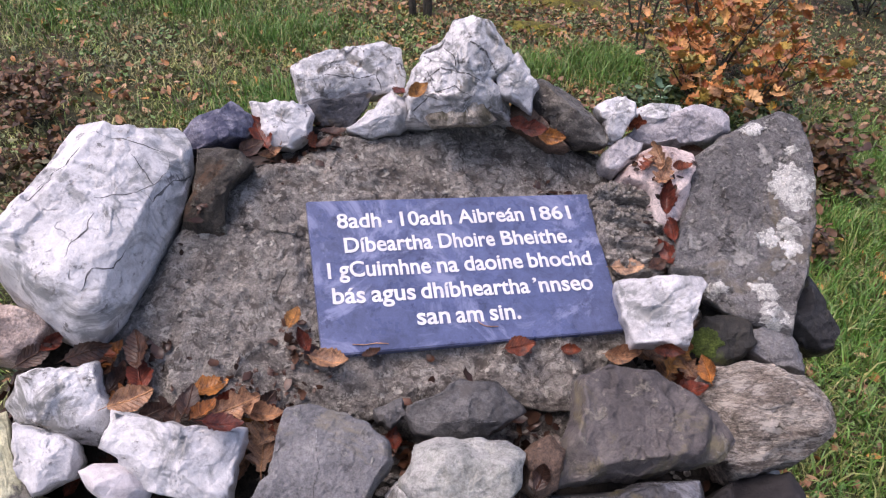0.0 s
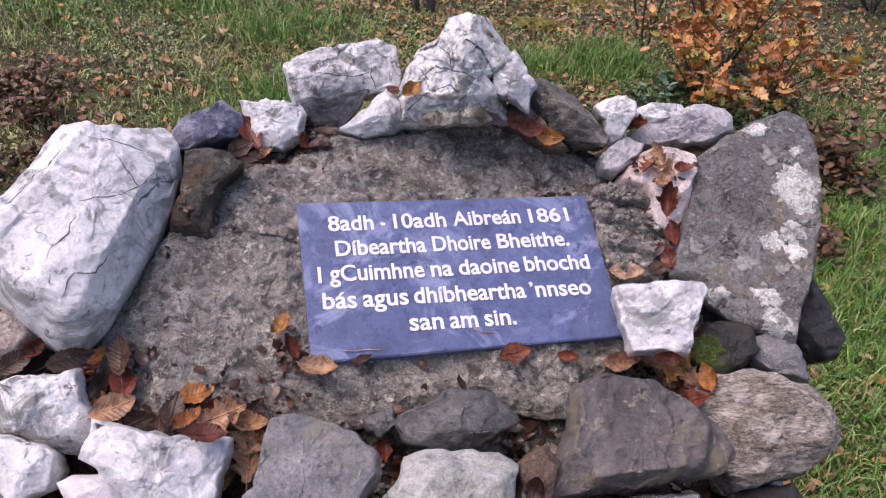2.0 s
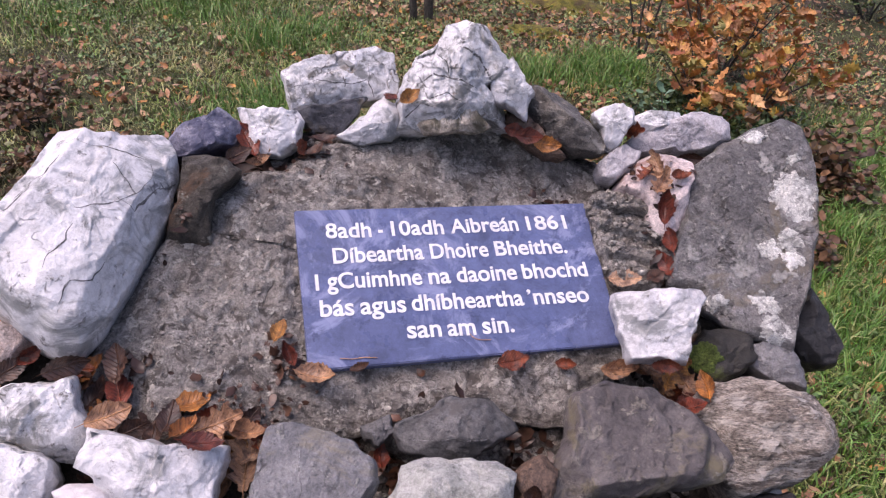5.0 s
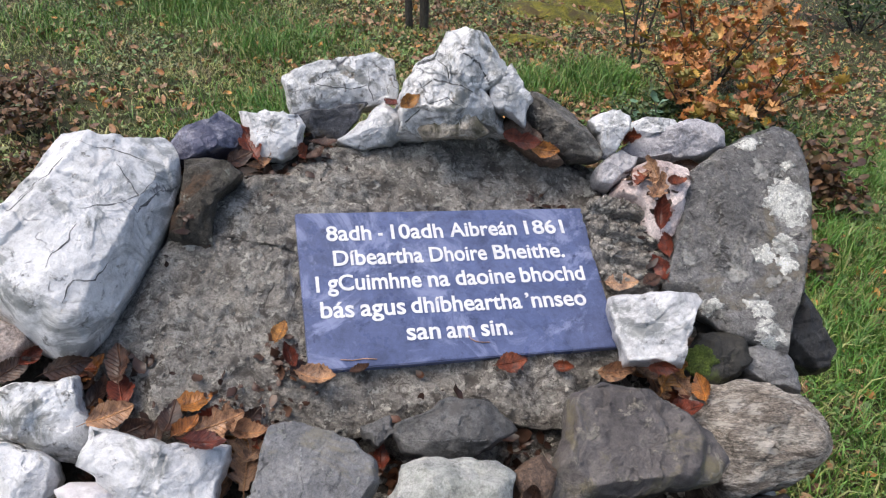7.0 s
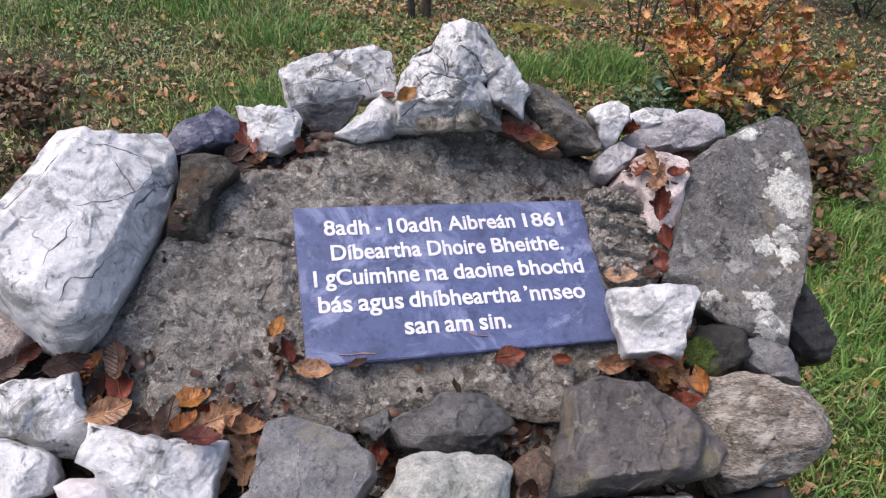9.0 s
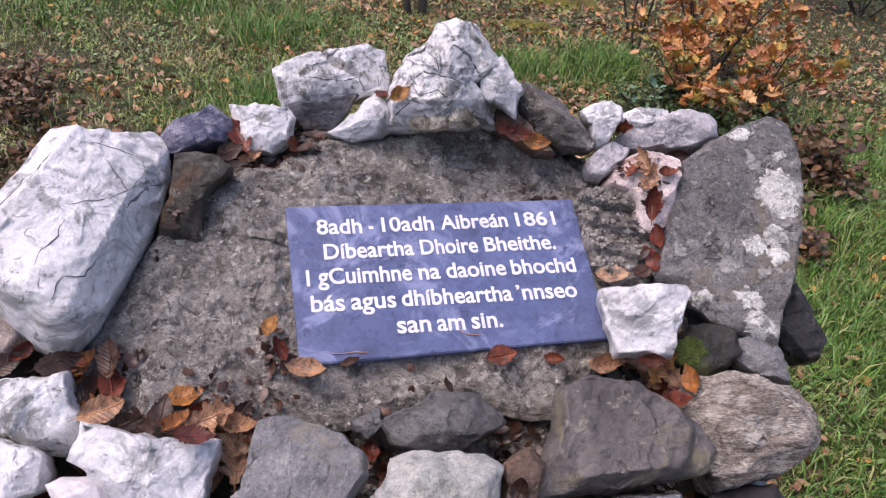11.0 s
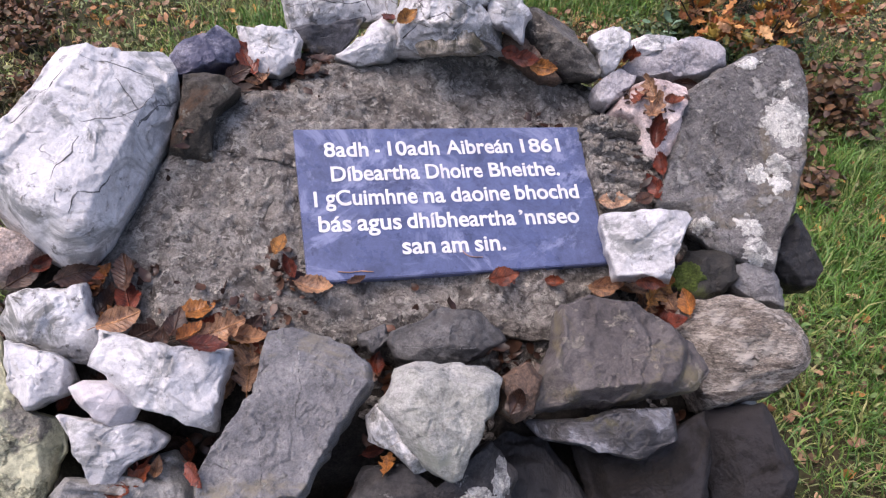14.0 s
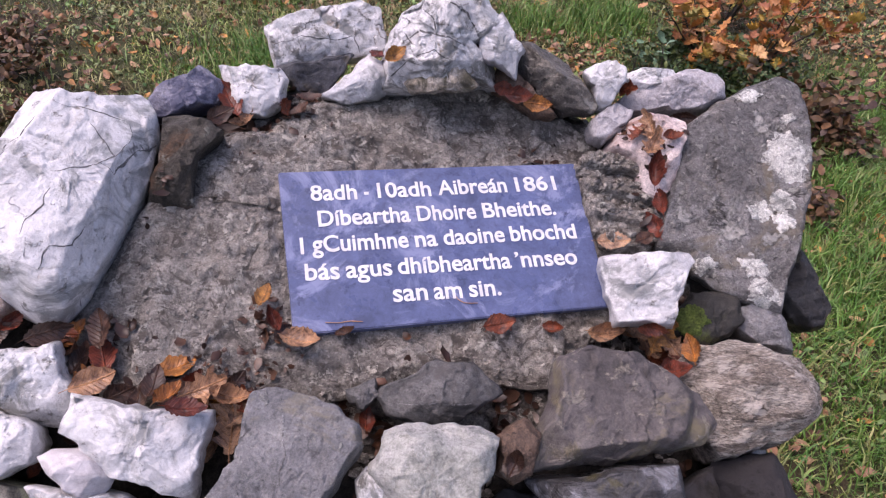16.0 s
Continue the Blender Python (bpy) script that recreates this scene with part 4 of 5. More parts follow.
stone("mortar_slab", "rough grey mortar bed sloping around the plaque", MORTAR, pose(0.024, 0.826, 1.079, 29, 12, 6),
      [(-29, 5.5), (-28, 0), (-33, 0), (-37, -13), (-38.5, -17.5), (-35.5, -21), (-32, -26.5), (-27, -26.5), (-21, -25.5), (-16.5, -25), (-15, -23.5), (-12.5, -23.5), (-9, -23.5), (-6, -22.5), (-2, -21), (2, -19), (8.5, -17.5), (11, -18), (12.5, -18.5), (16, -19), (20, -18.5), (21.5, -17.5), (23.5, -13), (29, -9), (29.5, -5.5), (37.5, 3.5), (39, 15.5), (28, 17), (27, 22.5), (22.5, 24), (15.5, 25.5), (9, 27.5), (1, 25.5), (-6, 22), (-14, 19), (-17, 17), (-21, 12.5), (-26, 10.5)], 0.0105, 0.05, edge=14, rough=1.35, category="mortar", fine=True)
stone("mortar_bed", "rough mortar and earth bedding between the stones", MORTAR, pose(0.051, 0.834, 1.043, 29, 12, 6),
      [(-41.5, -10.5), (-45.5, -17), (-41, -25.5), (-32, -30.5), (-20.5, -29.5), (-13.5, -27), (-4, -26), (10, -24.5), (17, -23.5), (29.5, -19), (36.5, -15), (39.5, -5), (39.5, 8), (41.5, 29.5), (25, 27), (9.5, 31), (-2, 29), (-17, 22.5), (-30, 14.5), (-37, 12)], 0.01, 0.06, edge=12, rough=1.3, category="mortar", fine=True)


# plain stones that close the cairn's flanks, back and foot
def flank_stones():
    rnd = random.Random(5)
    mats = (GREYDARK, DARK, LICHEN, FLATGREY, BROWN, DARKGREY)
    for tier in range(5):
        z = 0.1 + tier * 0.21
        for k in range(15):
            a = 2 * math.pi * (k + 0.5 * (tier % 2) + rnd.uniform(-0.15, 0.15)) / 15
            rx, ry = 0.53 - 0.016 * tier, 0.29
            x, y = 0.06 + rx * math.cos(a), 0.81 + ry * math.sin(a)
            front = math.sin(a) < -0.35
            if front and tier > 2 or z > bed(x, y) - 0.14:
                continue
            m = [(math.cos(t) * rnd.uniform(7.5, 12), math.sin(t) * rnd.uniform(6.5, 10)) for t in [i * math.pi / 4 + rnd.uniform(-0.2, 0.2) for i in range(8)]]
            face = math.degrees(math.atan2(math.sin(a) / ry, math.cos(a) / rx))
            stone("wall_stone", "rough grey stone in the cairn's side", rnd.choice(mats), pose(x, y, z + ground_z(x, y), 80, 0, face + 90),
                  [(round(px, 1), round(py, 1)) for px, py in m], 0.035, 0.12, coarse=True)


flank_stones()


# ---- the plaque ----
def build_plaque():
    w, h, t = 0.4165, 0.2195, 0.014
    base = tagged(new("memorial_plaque"), "dark blue-grey slate plaque with white lettering set in mortar", "plaque")
    base.matrix_world = pose(0.0744, 0.8151, 1.0824, 30.27, 5.43, 17.5)
    bm = bmesh.new()
    bmesh.ops.create_cube(bm, size=1)
    for v in bm.verts:
        v.co = Vector((v.co.x * w, v.co.y * h, v.co.z * t - t / 2))
        # the panel is slightly out of square
        v.co.x += 0.0045 * (v.co.y > 0) * (1 if v.co.x > 0 else -1) * 0.5
    bmesh.ops.bevel(bm, geom=bm.edges[:], offset=0.0015, segments=2, affect="EDGES")
    shape("panel", bm, SLATE, base, "dark slate panel", smooth=False)
    words = (("8adh", -0.1723, 0.0663, -0.1122, 0.0660), ("-", -0.1027, 0.0663, -0.0965, 0.0663), ("10adh", -0.0848, 0.0668, -0.0119, 0.0664), ("Aibre\u00e1n", -0.0019, 0.0672, 0.0976, 0.0676), ("1861", 0.1112, 0.0676, 0.1720, 0.0680),
             ("D\u00edbeartha", -0.1660, 0.0295, -0.0456, 0.0298), ("Dhoire", -0.0361, 0.0300, 0.0454, 0.0295), ("Bheithe.", 0.0557, 0.0300, 0.1627, 0.0290),
             ("I", -0.1913, -0.0068, -0.1871, -0.0068), ("gCuimhne", -0.1769, -0.0058, -0.0535, -0.0066), ("na", -0.0443, -0.0068, -0.0146, -0.0068), ("daoine", -0.0059, -0.0066, 0.0794, -0.0070), ("bhochd", 0.0878, -0.0068, 0.1845, -0.0083),
             ("b\u00e1s", -0.1886, -0.0423, -0.1464, -0.0430), ("agus", -0.1384, -0.0427, -0.0800, -0.0432), ("dh\u00edbheartha", -0.0724, -0.0426, 0.0806, -0.0452), ("\u2019nnseo", 0.0873, -0.0451, 0.1766, -0.0463),
             ("san", -0.0835, -0.0787, -0.0392, -0.0795), ("am", -0.0310, -0.0799, 0.0063, -0.0809), ("sin.", 0.0157, -0.0805, 0.0589, -0.0813))
    for text, x0, y0, x1, y1 in words:
        cu = bpy.data.curves.new("lettering", "FONT")
        cu.body, cu.size, cu.offset, cu.extrude, cu.resolution_u = text, 1.0, 0.017, 0.02, 4
        tmp = new("lettering", cu)
        bpy.context.view_layer.update()
        me = bpy.data.meshes.new_from_object(tmp.evaluated_get(bpy.context.evaluated_depsgraph_get()))
        bpy.data.objects.remove(tmp)
        xs = [v.co.x for v in me.vertices]
        lo, hi = min(xs), max(xs)
        # the sign's lettering has taller small letters than the plain font
        for v in me.vertices:
            y = v.co.y
            v.co.y = y * 1.09 if y < 0.46 else 0.501 + (y - 0.46) * 0.84
        me.transform(Matrix.Diagonal((math.hypot(x1 - x0, y1 - y0) / (hi - lo), 0.0214 / 0.69, 0.02, 1)) @ Matrix.Translation((-lo, 0, 0)))
        me.materials.clear()
        me.materials.append(PAINT)
        ob = new("lettering", me)
        ob.parent = base
        ob.matrix_basis = Matrix.Translation((x0, y0, 0.0006)) @ Matrix.Rotation(math.atan2(y1 - y0, x1 - x0), 4, "Z")
        tagged(ob, "white painted word of lettering")


build_plaque()


def straw(points, radius):
    path = [pose(0.0744, 0.8151, 1.0824, 30.27, 5.43, 17.5) @ Vector((x, y, 0.0015)) for x, y in points]
    verts, faces = [], []
    for p in path:
        for k in range(6):
            verts.append(tuple(p + Vector((0, math.cos(k * 1.047) * radius, math.sin(k * 1.047) * radius))))
    for i in range(len(path) - 1):
        for k in range(6):
            j = (k + 1) % 6
            faces.append((i * 6 + k, i * 6 + j, i * 6 + 6 + j, i * 6 + 6 + k))
    tagged(shape("straw", (verts, [], faces), TANLEAF), "thin pale dry grass stalk lying on the plaque", "straw")


straw([(-0.003, -0.079), (0.0, -0.084), (0.006, -0.088), (0.014, -0.0895), (0.024, -0.09)], 0.0006)
straw([(-0.17, -0.098), (-0.155, -0.1), (-0.14, -0.099), (-0.125, -0.101)], 0.0006)


# ---- turf, litter and plants ----
def spread(count, seed, keep):
    """Places on the ground about the cairn and behind it, ever thinner outwards, kept by a rule of place."""
    rng = np.random.RandomState(seed)
    got = []
    while len(got) < count:
        x, y = 0.4 + 2.3 * rng.normal(), 3.7 + 2.3 * rng.normal()
        if -0.62 < x - 0.06 < 0.62 and 0.36 < y < 1.18:
            continue
        if keep(x, y, rng.rand()):
            got.append((x, y))
    return got, rng


def litter_share(x, y):
    s = 0.30 + 0.05 * x + 0.42 * noise.noise(Vector((x * 0.8, y * 0.8, 9.1))) + 0.3 * noise.noise(Vector((x * 2.3, y * 2.3, 4.7)))
    s += 0.5 * math.exp(-((x + 0.2) ** 2 + (y - 5.0) ** 2) / 1.2) + 0.55 * math.exp(-((x - 2.6) ** 2 + (y - 6.2) ** 2) / 4.0) + 0.12 * math.exp(-((x + 2.1) ** 2 + (y - 3.1) ** 2) / 0.5)
    s += 0.15 * math.exp(-((x - 1.5) ** 2 + (y - 1.7) ** 2) / 0.5)
    return min(0.97, max(0.05, s))


def blades(name, label, places, rng, low, high, width, material, lie=0.9):
    k = len(places)
    p = np.array(places)
    z = np.array([ground_z(x, y) for x, y in places])
    a, t = rng.rand(k) * 6.283, rng.rand(k) * 6.283
    h = low + (high - low) * rng.rand(k) ** 1.6
    bend = (0.25 + lie * rng.rand(k)) * h
    w = width * (0.6 + 0.8 * rng.rand(k))
    dx, dy, sx, sy = np.cos(a), np.sin(a), np.cos(t) * w, np.sin(t) * w
    v = np.empty((k, 5, 3))
    base = np.stack([p[:, 0], p[:, 1], z - 0.006], 1)
    mid = base + np.stack([dx * bend * 0.35, dy * bend * 0.35, h * 0.6], 1)
    tip = base + np.stack([dx * bend, dy * bend, h * (1 - 0.35 * bend / h)], 1)
    s = np.stack([sx, sy, np.zeros(k)], 1)
    v[:, 0], v[:, 1], v[:, 2], v[:, 3], v[:, 4] = base - s, base + s, mid + s * 0.8, mid - s * 0.8, tip
    verts = v.reshape(-1, 3).tolist()
    faces = []
    for i in range(0, 5 * k, 5):
        faces.append((i, i + 1, i + 2, i + 3))
        faces.append((i + 3, i + 2, i + 4))
    return tagged(shape(name, (verts, [], faces), material), label, "grass", kind="stuff")


grass_at, grass_rng = spread(185000, 1, lambda x, y, r: r > litter_share(x, y) * 0.85)
blades("grass", "short green and straw-coloured meadow grass on the ground", grass_at, grass_rng, 0.015, 0.075, 0.0026, GRASS, 1.6)


def lush(x, y, r):
    f = 0.0
    for cx, cy, s in ((0.89, 4.48, 0.25), (0.47, 4.34, 0.18), (1.5, 2.2, 0.5), (1.35, 1.5, 0.45), (-1.9, 5.0, 0.4), (-0.95, 3.3, 0.3), (1.9, 2.9, 0.4), (-1.1, 4.6, 0.35), (2.3, 3.7, 0.4), (-2.6, 4.4, 0.35)):
        f = max(f, math.exp(-((x - cx) ** 2 + (y - cy) ** 2) / (s * s)))
    return r < f


lush_at, lush_rng = spread(24000, 2, lush)
blades("lush_grass", "bright green grass tufts on the ground", lush_at, lush_rng, 0.04, 0.13, 0.0024, LUSH)


def tuft(x, y, r, count, seed):
    rng = np.random.RandomState(seed)
    at = [(x + r * rng.normal(), y + r * rng.normal()) for _ in range(count)]
    blades("grass_tuft", "fresh bright green tuft of tall grass", at, rng, 0.08, 0.2, 0.0026, LUSH, 0.7)


for i, (x, y, r, k) in enumerate(((0.89, 4.48, 0.13, 900), (0.45, 4.34, 0.1, 600), (1.02, 4.62, 0.1, 500), (-1.85, 5.0, 0.2, 900), (-0.9, 3.35, 0.15, 600), (-2.3, 5.4, 0.2, 700), (-1.2, 4.3, 0.14, 500), (1.55, 2.1, 0.16, 700), (1.75, 2.75, 0.14, 500), (2.3, 3.6, 0.18, 600))):
    tuft(x, y, r, k, 50 + i)


def leaf_data(kind, curl, seed):
    """A leaf one unit long along y, with its lobes and its curl: points and faces."""
    rnd = random.Random(seed)
    rows = 19
    verts, faces = [], []
    bend, roll, twist = rnd.uniform(0.3, 1.3) * curl, rnd.uniform(0.8, 3.2) * curl, rnd.uniform(-0.7, 0.7)
    for i in range(rows):
        q = i / (rows - 1)
        if kind == "oak":
            w = 0.3 * math.sin(math.pi * (0.06 + 0.92 * q) ** 1.15) ** 0.8 * (1 + 0.34 * math.cos(q * 6.28 * 4 + 0.6))
        else:
            w = 0.31 * math.sin(math.pi * (0.03 + 0.95 * q) ** 0.9) ** 0.9 * (1 + 0.07 * (i % 2))
        w = max(w, 0.012)
        lift = bend * (q - 0.45) ** 2 * 1.8
        for k in (-1, -0.66, -0.33, 0, 0.33, 0.66, 1):
            x = k * w * (1 + 0.1 * rnd.uniform(-1, 1) * (abs(k) == 1))
            crumple = 0.06 * noise.noise(Vector((x * 5, q * 4, seed * 1.7))) + 0.03 * noise.noise(Vector((x * 13, q * 11, seed)))
            z = lift + roll * abs(x) ** 1.5 + twist * x * (q - 0.5) + crumple + 0.035 * math.cos(q * 50 - abs(k) * 5) * abs(k)
            verts.append((x * (1 - 0.25 * min(1, roll * abs(k) * 0.5)), q - 0.5, z))
    for i in range(rows - 1):
        for k in range(6):
            a = i * 7 + k
            faces.append((a, a + 1, a + 8, a + 7))
    b = len(verts)
    verts += [(-0.01, -0.5, verts[3][2]), (0.01, -0.5, verts[3][2]), (0.03, -0.68, verts[3][2] + 0.04), (0.015, -0.68, verts[3][2] + 0.04)]
    faces.append((b, b + 1, b + 2, b + 3))
    return verts, faces


def small_leaf(curl):
    v = [(0, -0.5, 0.25 * curl), (-0.2, -0.28, 0.12 * curl), (-0.27, 0.02, 0.2 * curl), (-0.19, 0.3, 0.15 * curl), (0, 0.5, 0.35 * curl), (0.2, 0.27, 0.17 * curl), (0.28, -0.02, 0.22 * curl), (0.18, -0.3, 0.1 * curl), (0, 0, -0.05 * curl)]
    return v, [(8, i + 1, i) for i in range(7)] + [(8, 0, 7)]


def many_leaves(name, spots, material, parent=None, label="", category="", kind="", lobed=False):
    """One mesh of leaves; spots: place, size, turn."""
    rnd = random.Random(len(spots))
    bank = [leaf_data("oak", rnd.uniform(0.2, 0.6), i) for i in range(5)] if lobed else [small_leaf(c) for c in (-0.8, -0.3, 0.4, 0.9)]
    verts, faces = [], []
    for place, size, turn in spots:
        v, f = rnd.choice(bank)
        b, m = len(verts), Matrix.Translation(place) @ turn.to_matrix().to_4x4() @ Matrix.Scale(size, 4)
        verts += [tuple(m @ Vector(p)) for p in v]
        faces += [tuple(i + b for i in q) for q in f]
    return tagged(shape(name, (verts, [], faces), material, parent), label, category, kind=kind)


litter_at, litter_rng = spread(16500, 3, lambda x, y, r: r < litter_share(x, y) * 1.1)
spots = []
for x, y in litter_at:
    spots.append((Vector((x, y, ground_z(x, y) + 0.006 + 0.035 * litter_rng.rand() ** 2)), 0.018 + 0.05 * litter_rng.rand() ** 1.4,
                  Euler((litter_rng.normal() * 0.6, litter_rng.normal() * 0.6, litter_rng.rand() * 6.28))))
many_leaves("fallen_leaves", spots, GROUNDLEAF, None, "brown fallen oak and beech leaves lying in the grass", "leaves", "stuff")


herb_at, herb_rng = spread(24000, 6, lambda x, y, r: noise.noise(Vector((x * 1.1, y * 1.1, 2.2))) + 0.5 * noise.noise(Vector((x * 3.7, y * 3.7, 8.2))) > 0.9 * r - 0.45)
spots = []
for x, y in herb_at:
    spots.append((Vector((x, y, ground_z(x, y) + 0.008 + 0.04 * herb_rng.rand())), 0.014 + 0.024 * herb_rng.rand(), Euler((herb_rng.normal() * 0.5, herb_rng.normal() * 0.5, herb_rng.rand() * 6.28))))
many_leaves("ground_herbs", spots, HERB, None, "small green herb leaves and moss growing among the grass", "herbs", "stuff")


def tube(path, r0, r1, sides=8):
    verts, faces = [], []
    for i, p in enumerate(path):
        d = (path[min(i + 1, len(path) - 1)] - path[max(i - 1, 0)]).normalized()
        a = d.orthogonal().normalized()
        b = d.cross(a)
        r = r0 + (r1 - r0) * i / (len(path) - 1)
        for k in range(sides):
            t = 2 * math.pi * k / sides
            verts.append(tuple(p + (a * math.cos(t) + b * math.sin(t)) * r))
    for i in range(len(path) - 1):
        for k in range(sides):
            j = (k + 1) % sides
            faces.append((i * sides + k, i * sides + j, (i + 1) * sides + j, (i + 1) * sides + k))
    return verts, [], faces


def branch(start_at, toward, length, wobble, rnd, steps=8):
    p, d, path = Vector(start_at), Vector(toward).normalized(), [Vector(start_at)]
    for _ in range(steps):
        d = (d + Vector((rnd.uniform(-1, 1), rnd.uniform(-1, 1), rnd.uniform(-0.6, 0.8))) * wobble).normalized()
        p = p + d * (length / steps)
        path.append(p.copy())
    return path


def shrub(name, label, x, y, height, spread_by, stems, leaves, size, material, seed, lobed=False, low=0.25, category="shrub"):
    rnd = random.Random(seed)
    z = ground_z(x, y)
    base = tagged(new(name), label, category)
    base.location = (x, y, z)
    tips = []
    for _ in range(stems):
        a = rnd.uniform(0, 6.28)
        main = branch((0.05 * math.cos(a), 0.05 * math.sin(a), -0.03), (math.cos(a) * spread_by / height, math.sin(a) * spread_by / height, 0.9), height * rnd.uniform(0.7, 1.1), 0.16, rnd)
        shape("stem", tube(main, 0.006 + 0.004 * height, 0.002, 6), BARK, base)
        for p in main[2:]:
            for _ in range(2):
                b = rnd.uniform(0, 6.28)
                twig = branch(p, (math.cos(b), math.sin(b), 0.35), height * rnd.uniform(0.18, 0.38), 0.25, rnd, 5)
                tips.append((p, twig))
    for p, twig in tips[::3]:
        shape("twig", tube(twig, 0.003, 0.001, 4), BARK, base)
    put = []
    while len(put) < leaves:
        _, twig = rnd.choice(tips)
        p = rnd.choice(twig[1:]) + Vector((rnd.gauss(0, 0.035), rnd.gauss(0, 0.035), rnd.gauss(0, 0.03)))
        if p.z > low * height * rnd.random():
            put.append((p, size * rnd.uniform(0.6, 1.25), Euler((rnd.gauss(0.3, 0.6), rnd.gauss(0, 0.6), rnd.uniform(0, 6.28)))))
    many_leaves("foliage", put, material, base, lobed=lobed)
    return base


shrub("autumn_oak_shrub", "young oak shrub with rusty orange autumn leaves", 1.52, 3.9, 0.66, 0.46, 10, 360, 0.085, BUSHLEAF, 11, True, 0.5)
shrub("autumn_oak_shrub", "young oak shrub with yellowing brown leaves", 1.7, 4.7, 0.85, 0.42, 8, 420, 0.08, BUSHLEAF, 12, True)
shrub("bilberry_shrub", "low dark green leafy shrub at the oak's foot", 1.22, 3.8, 0.3, 0.36, 12, 1500, 0.036, GREENLEAF, 13)
shrub("bilberry_shrub", "low dark green leafy shrub under rusty leaves", 1.6, 3.7, 0.3, 0.34, 10, 1100, 0.036, GREENLEAF, 14)
shrub("dead_bracken", "low rusty brown dead bracken in the grass", 1.75, 3.1, 0.25, 0.25, 7, 420, 0.05, BRACKEN, 15)
shrub("dead_bracken", "low rusty brown dead bracken in the grass", 1.62, 2.65, 0.2, 0.2, 6, 260, 0.05, BRACKEN, 16)
shrub("dead_bracken", "dark brown dead bracken clump in the grass", -2.1, 3.05, 0.26, 0.5, 12, 800, 0.04, BRACKEN, 17)
shrub("dead_bracken", "dark brown dead bracken clump in the grass", -1.75, 2.45, 0.2, 0.45, 11, 700, 0.04, BRACKEN, 18)
shrub("dead_bracken", "tall rusty brown dead bracken behind the lichen slab", 1.72, 3.35, 0.36, 0.22, 8, 420, 0.055, BRACKEN, 23)
shrub("green_shrub", "dark green leafy shrub behind the leaf litter", 3.6, 6.6, 1.0, 0.7, 9, 1500, 0.05, GREENLEAF, 19)
shrub("bramble", "pale green bramble leaves on a short stem", 1.02, 3.7, 0.28, 0.12, 3, 14, 0.085, PALELEAF, 20)
shrub("oak_sapling", "thin oak sapling with a few orange leaves", 1.22, 4.85, 1.0, 0.08, 2, 26, 0.08, BUSHLEAF, 21, True)
shrub("sapling", "thin sapling with a few yellow leaves", 1.3, 5.3, 1.0, 0.1, 2, 16, 0.1, YELLOWLEAF, 22)


def young_tree(x, y, radius, height, lean_x, seed):
    rnd = random.Random(seed)
    base = tagged(new("tree"), "slim dark-barked young tree trunk rising from leaf litter", "tree")
    base.location = (x, y, ground_z(x, y))
    trunk = branch((0, 0, -0.05), (lean_x, 0.03, 1), height, 0.025, rnd, 16)
    shape("trunk", tube(trunk, radius, radius * 0.4, 14), BARK, base)
    for p in trunk[8:]:
        a = rnd.uniform(0, 6.28)
        shape("limb", tube(branch(p, (math.cos(a), math.sin(a), 0.5), 0.8, 0.15, rnd), radius * 0.35, 0.003, 6), BARK, base)


young_tree(-0.37, 5.14, 0.028, 3.4, -0.02, 31)
young_tree(-0.27, 5.16, 0.034, 3.8, 0.03, 32)


def mound(x, y, rx, ry, h, seed):
    verts, faces, n, m = [], [], 64, 22
    for k in range(m + 1):
        for i in range(n):
            a = 2 * math.pi * i / n
            s = (k + 0.05) / m
            f = 1 + 0.25 * noise.noise(Vector((math.cos(a) * 1.5 + seed, math.sin(a) * 1.5, 0)))
            px, py = x + rx * f * s * math.cos(a), y + ry * f * s * math.sin(a)
            bump_up = 0.35 * h * noise.noise(Vector((px * 9, py * 9, seed))) + 0.15 * h * noise.noise(Vector((px * 30, py * 30, seed)))
            verts.append((px, py, ground_z(px, py) + (h + bump_up) * (1 - s * s) - 0.03 * s))
    for k in range(m):
        for i in range(n):
            j = (i + 1) % n
            faces.append((k * n + i, (k + 1) * n + i, (k + 1) * n + j, k * n + j))
    tagged(shape("moss_mound", (verts, [], faces), MOSS), "low mound of yellow-green moss among fallen leaves", "moss")


mound(0.72, 5.95, 0.55, 0.32, 0.1, 1)
mound(0.5, 5.15, 0.3, 0.16, 0.06, 2)
mound(1.1, 6.5, 0.6, 0.3, 0.1, 3)


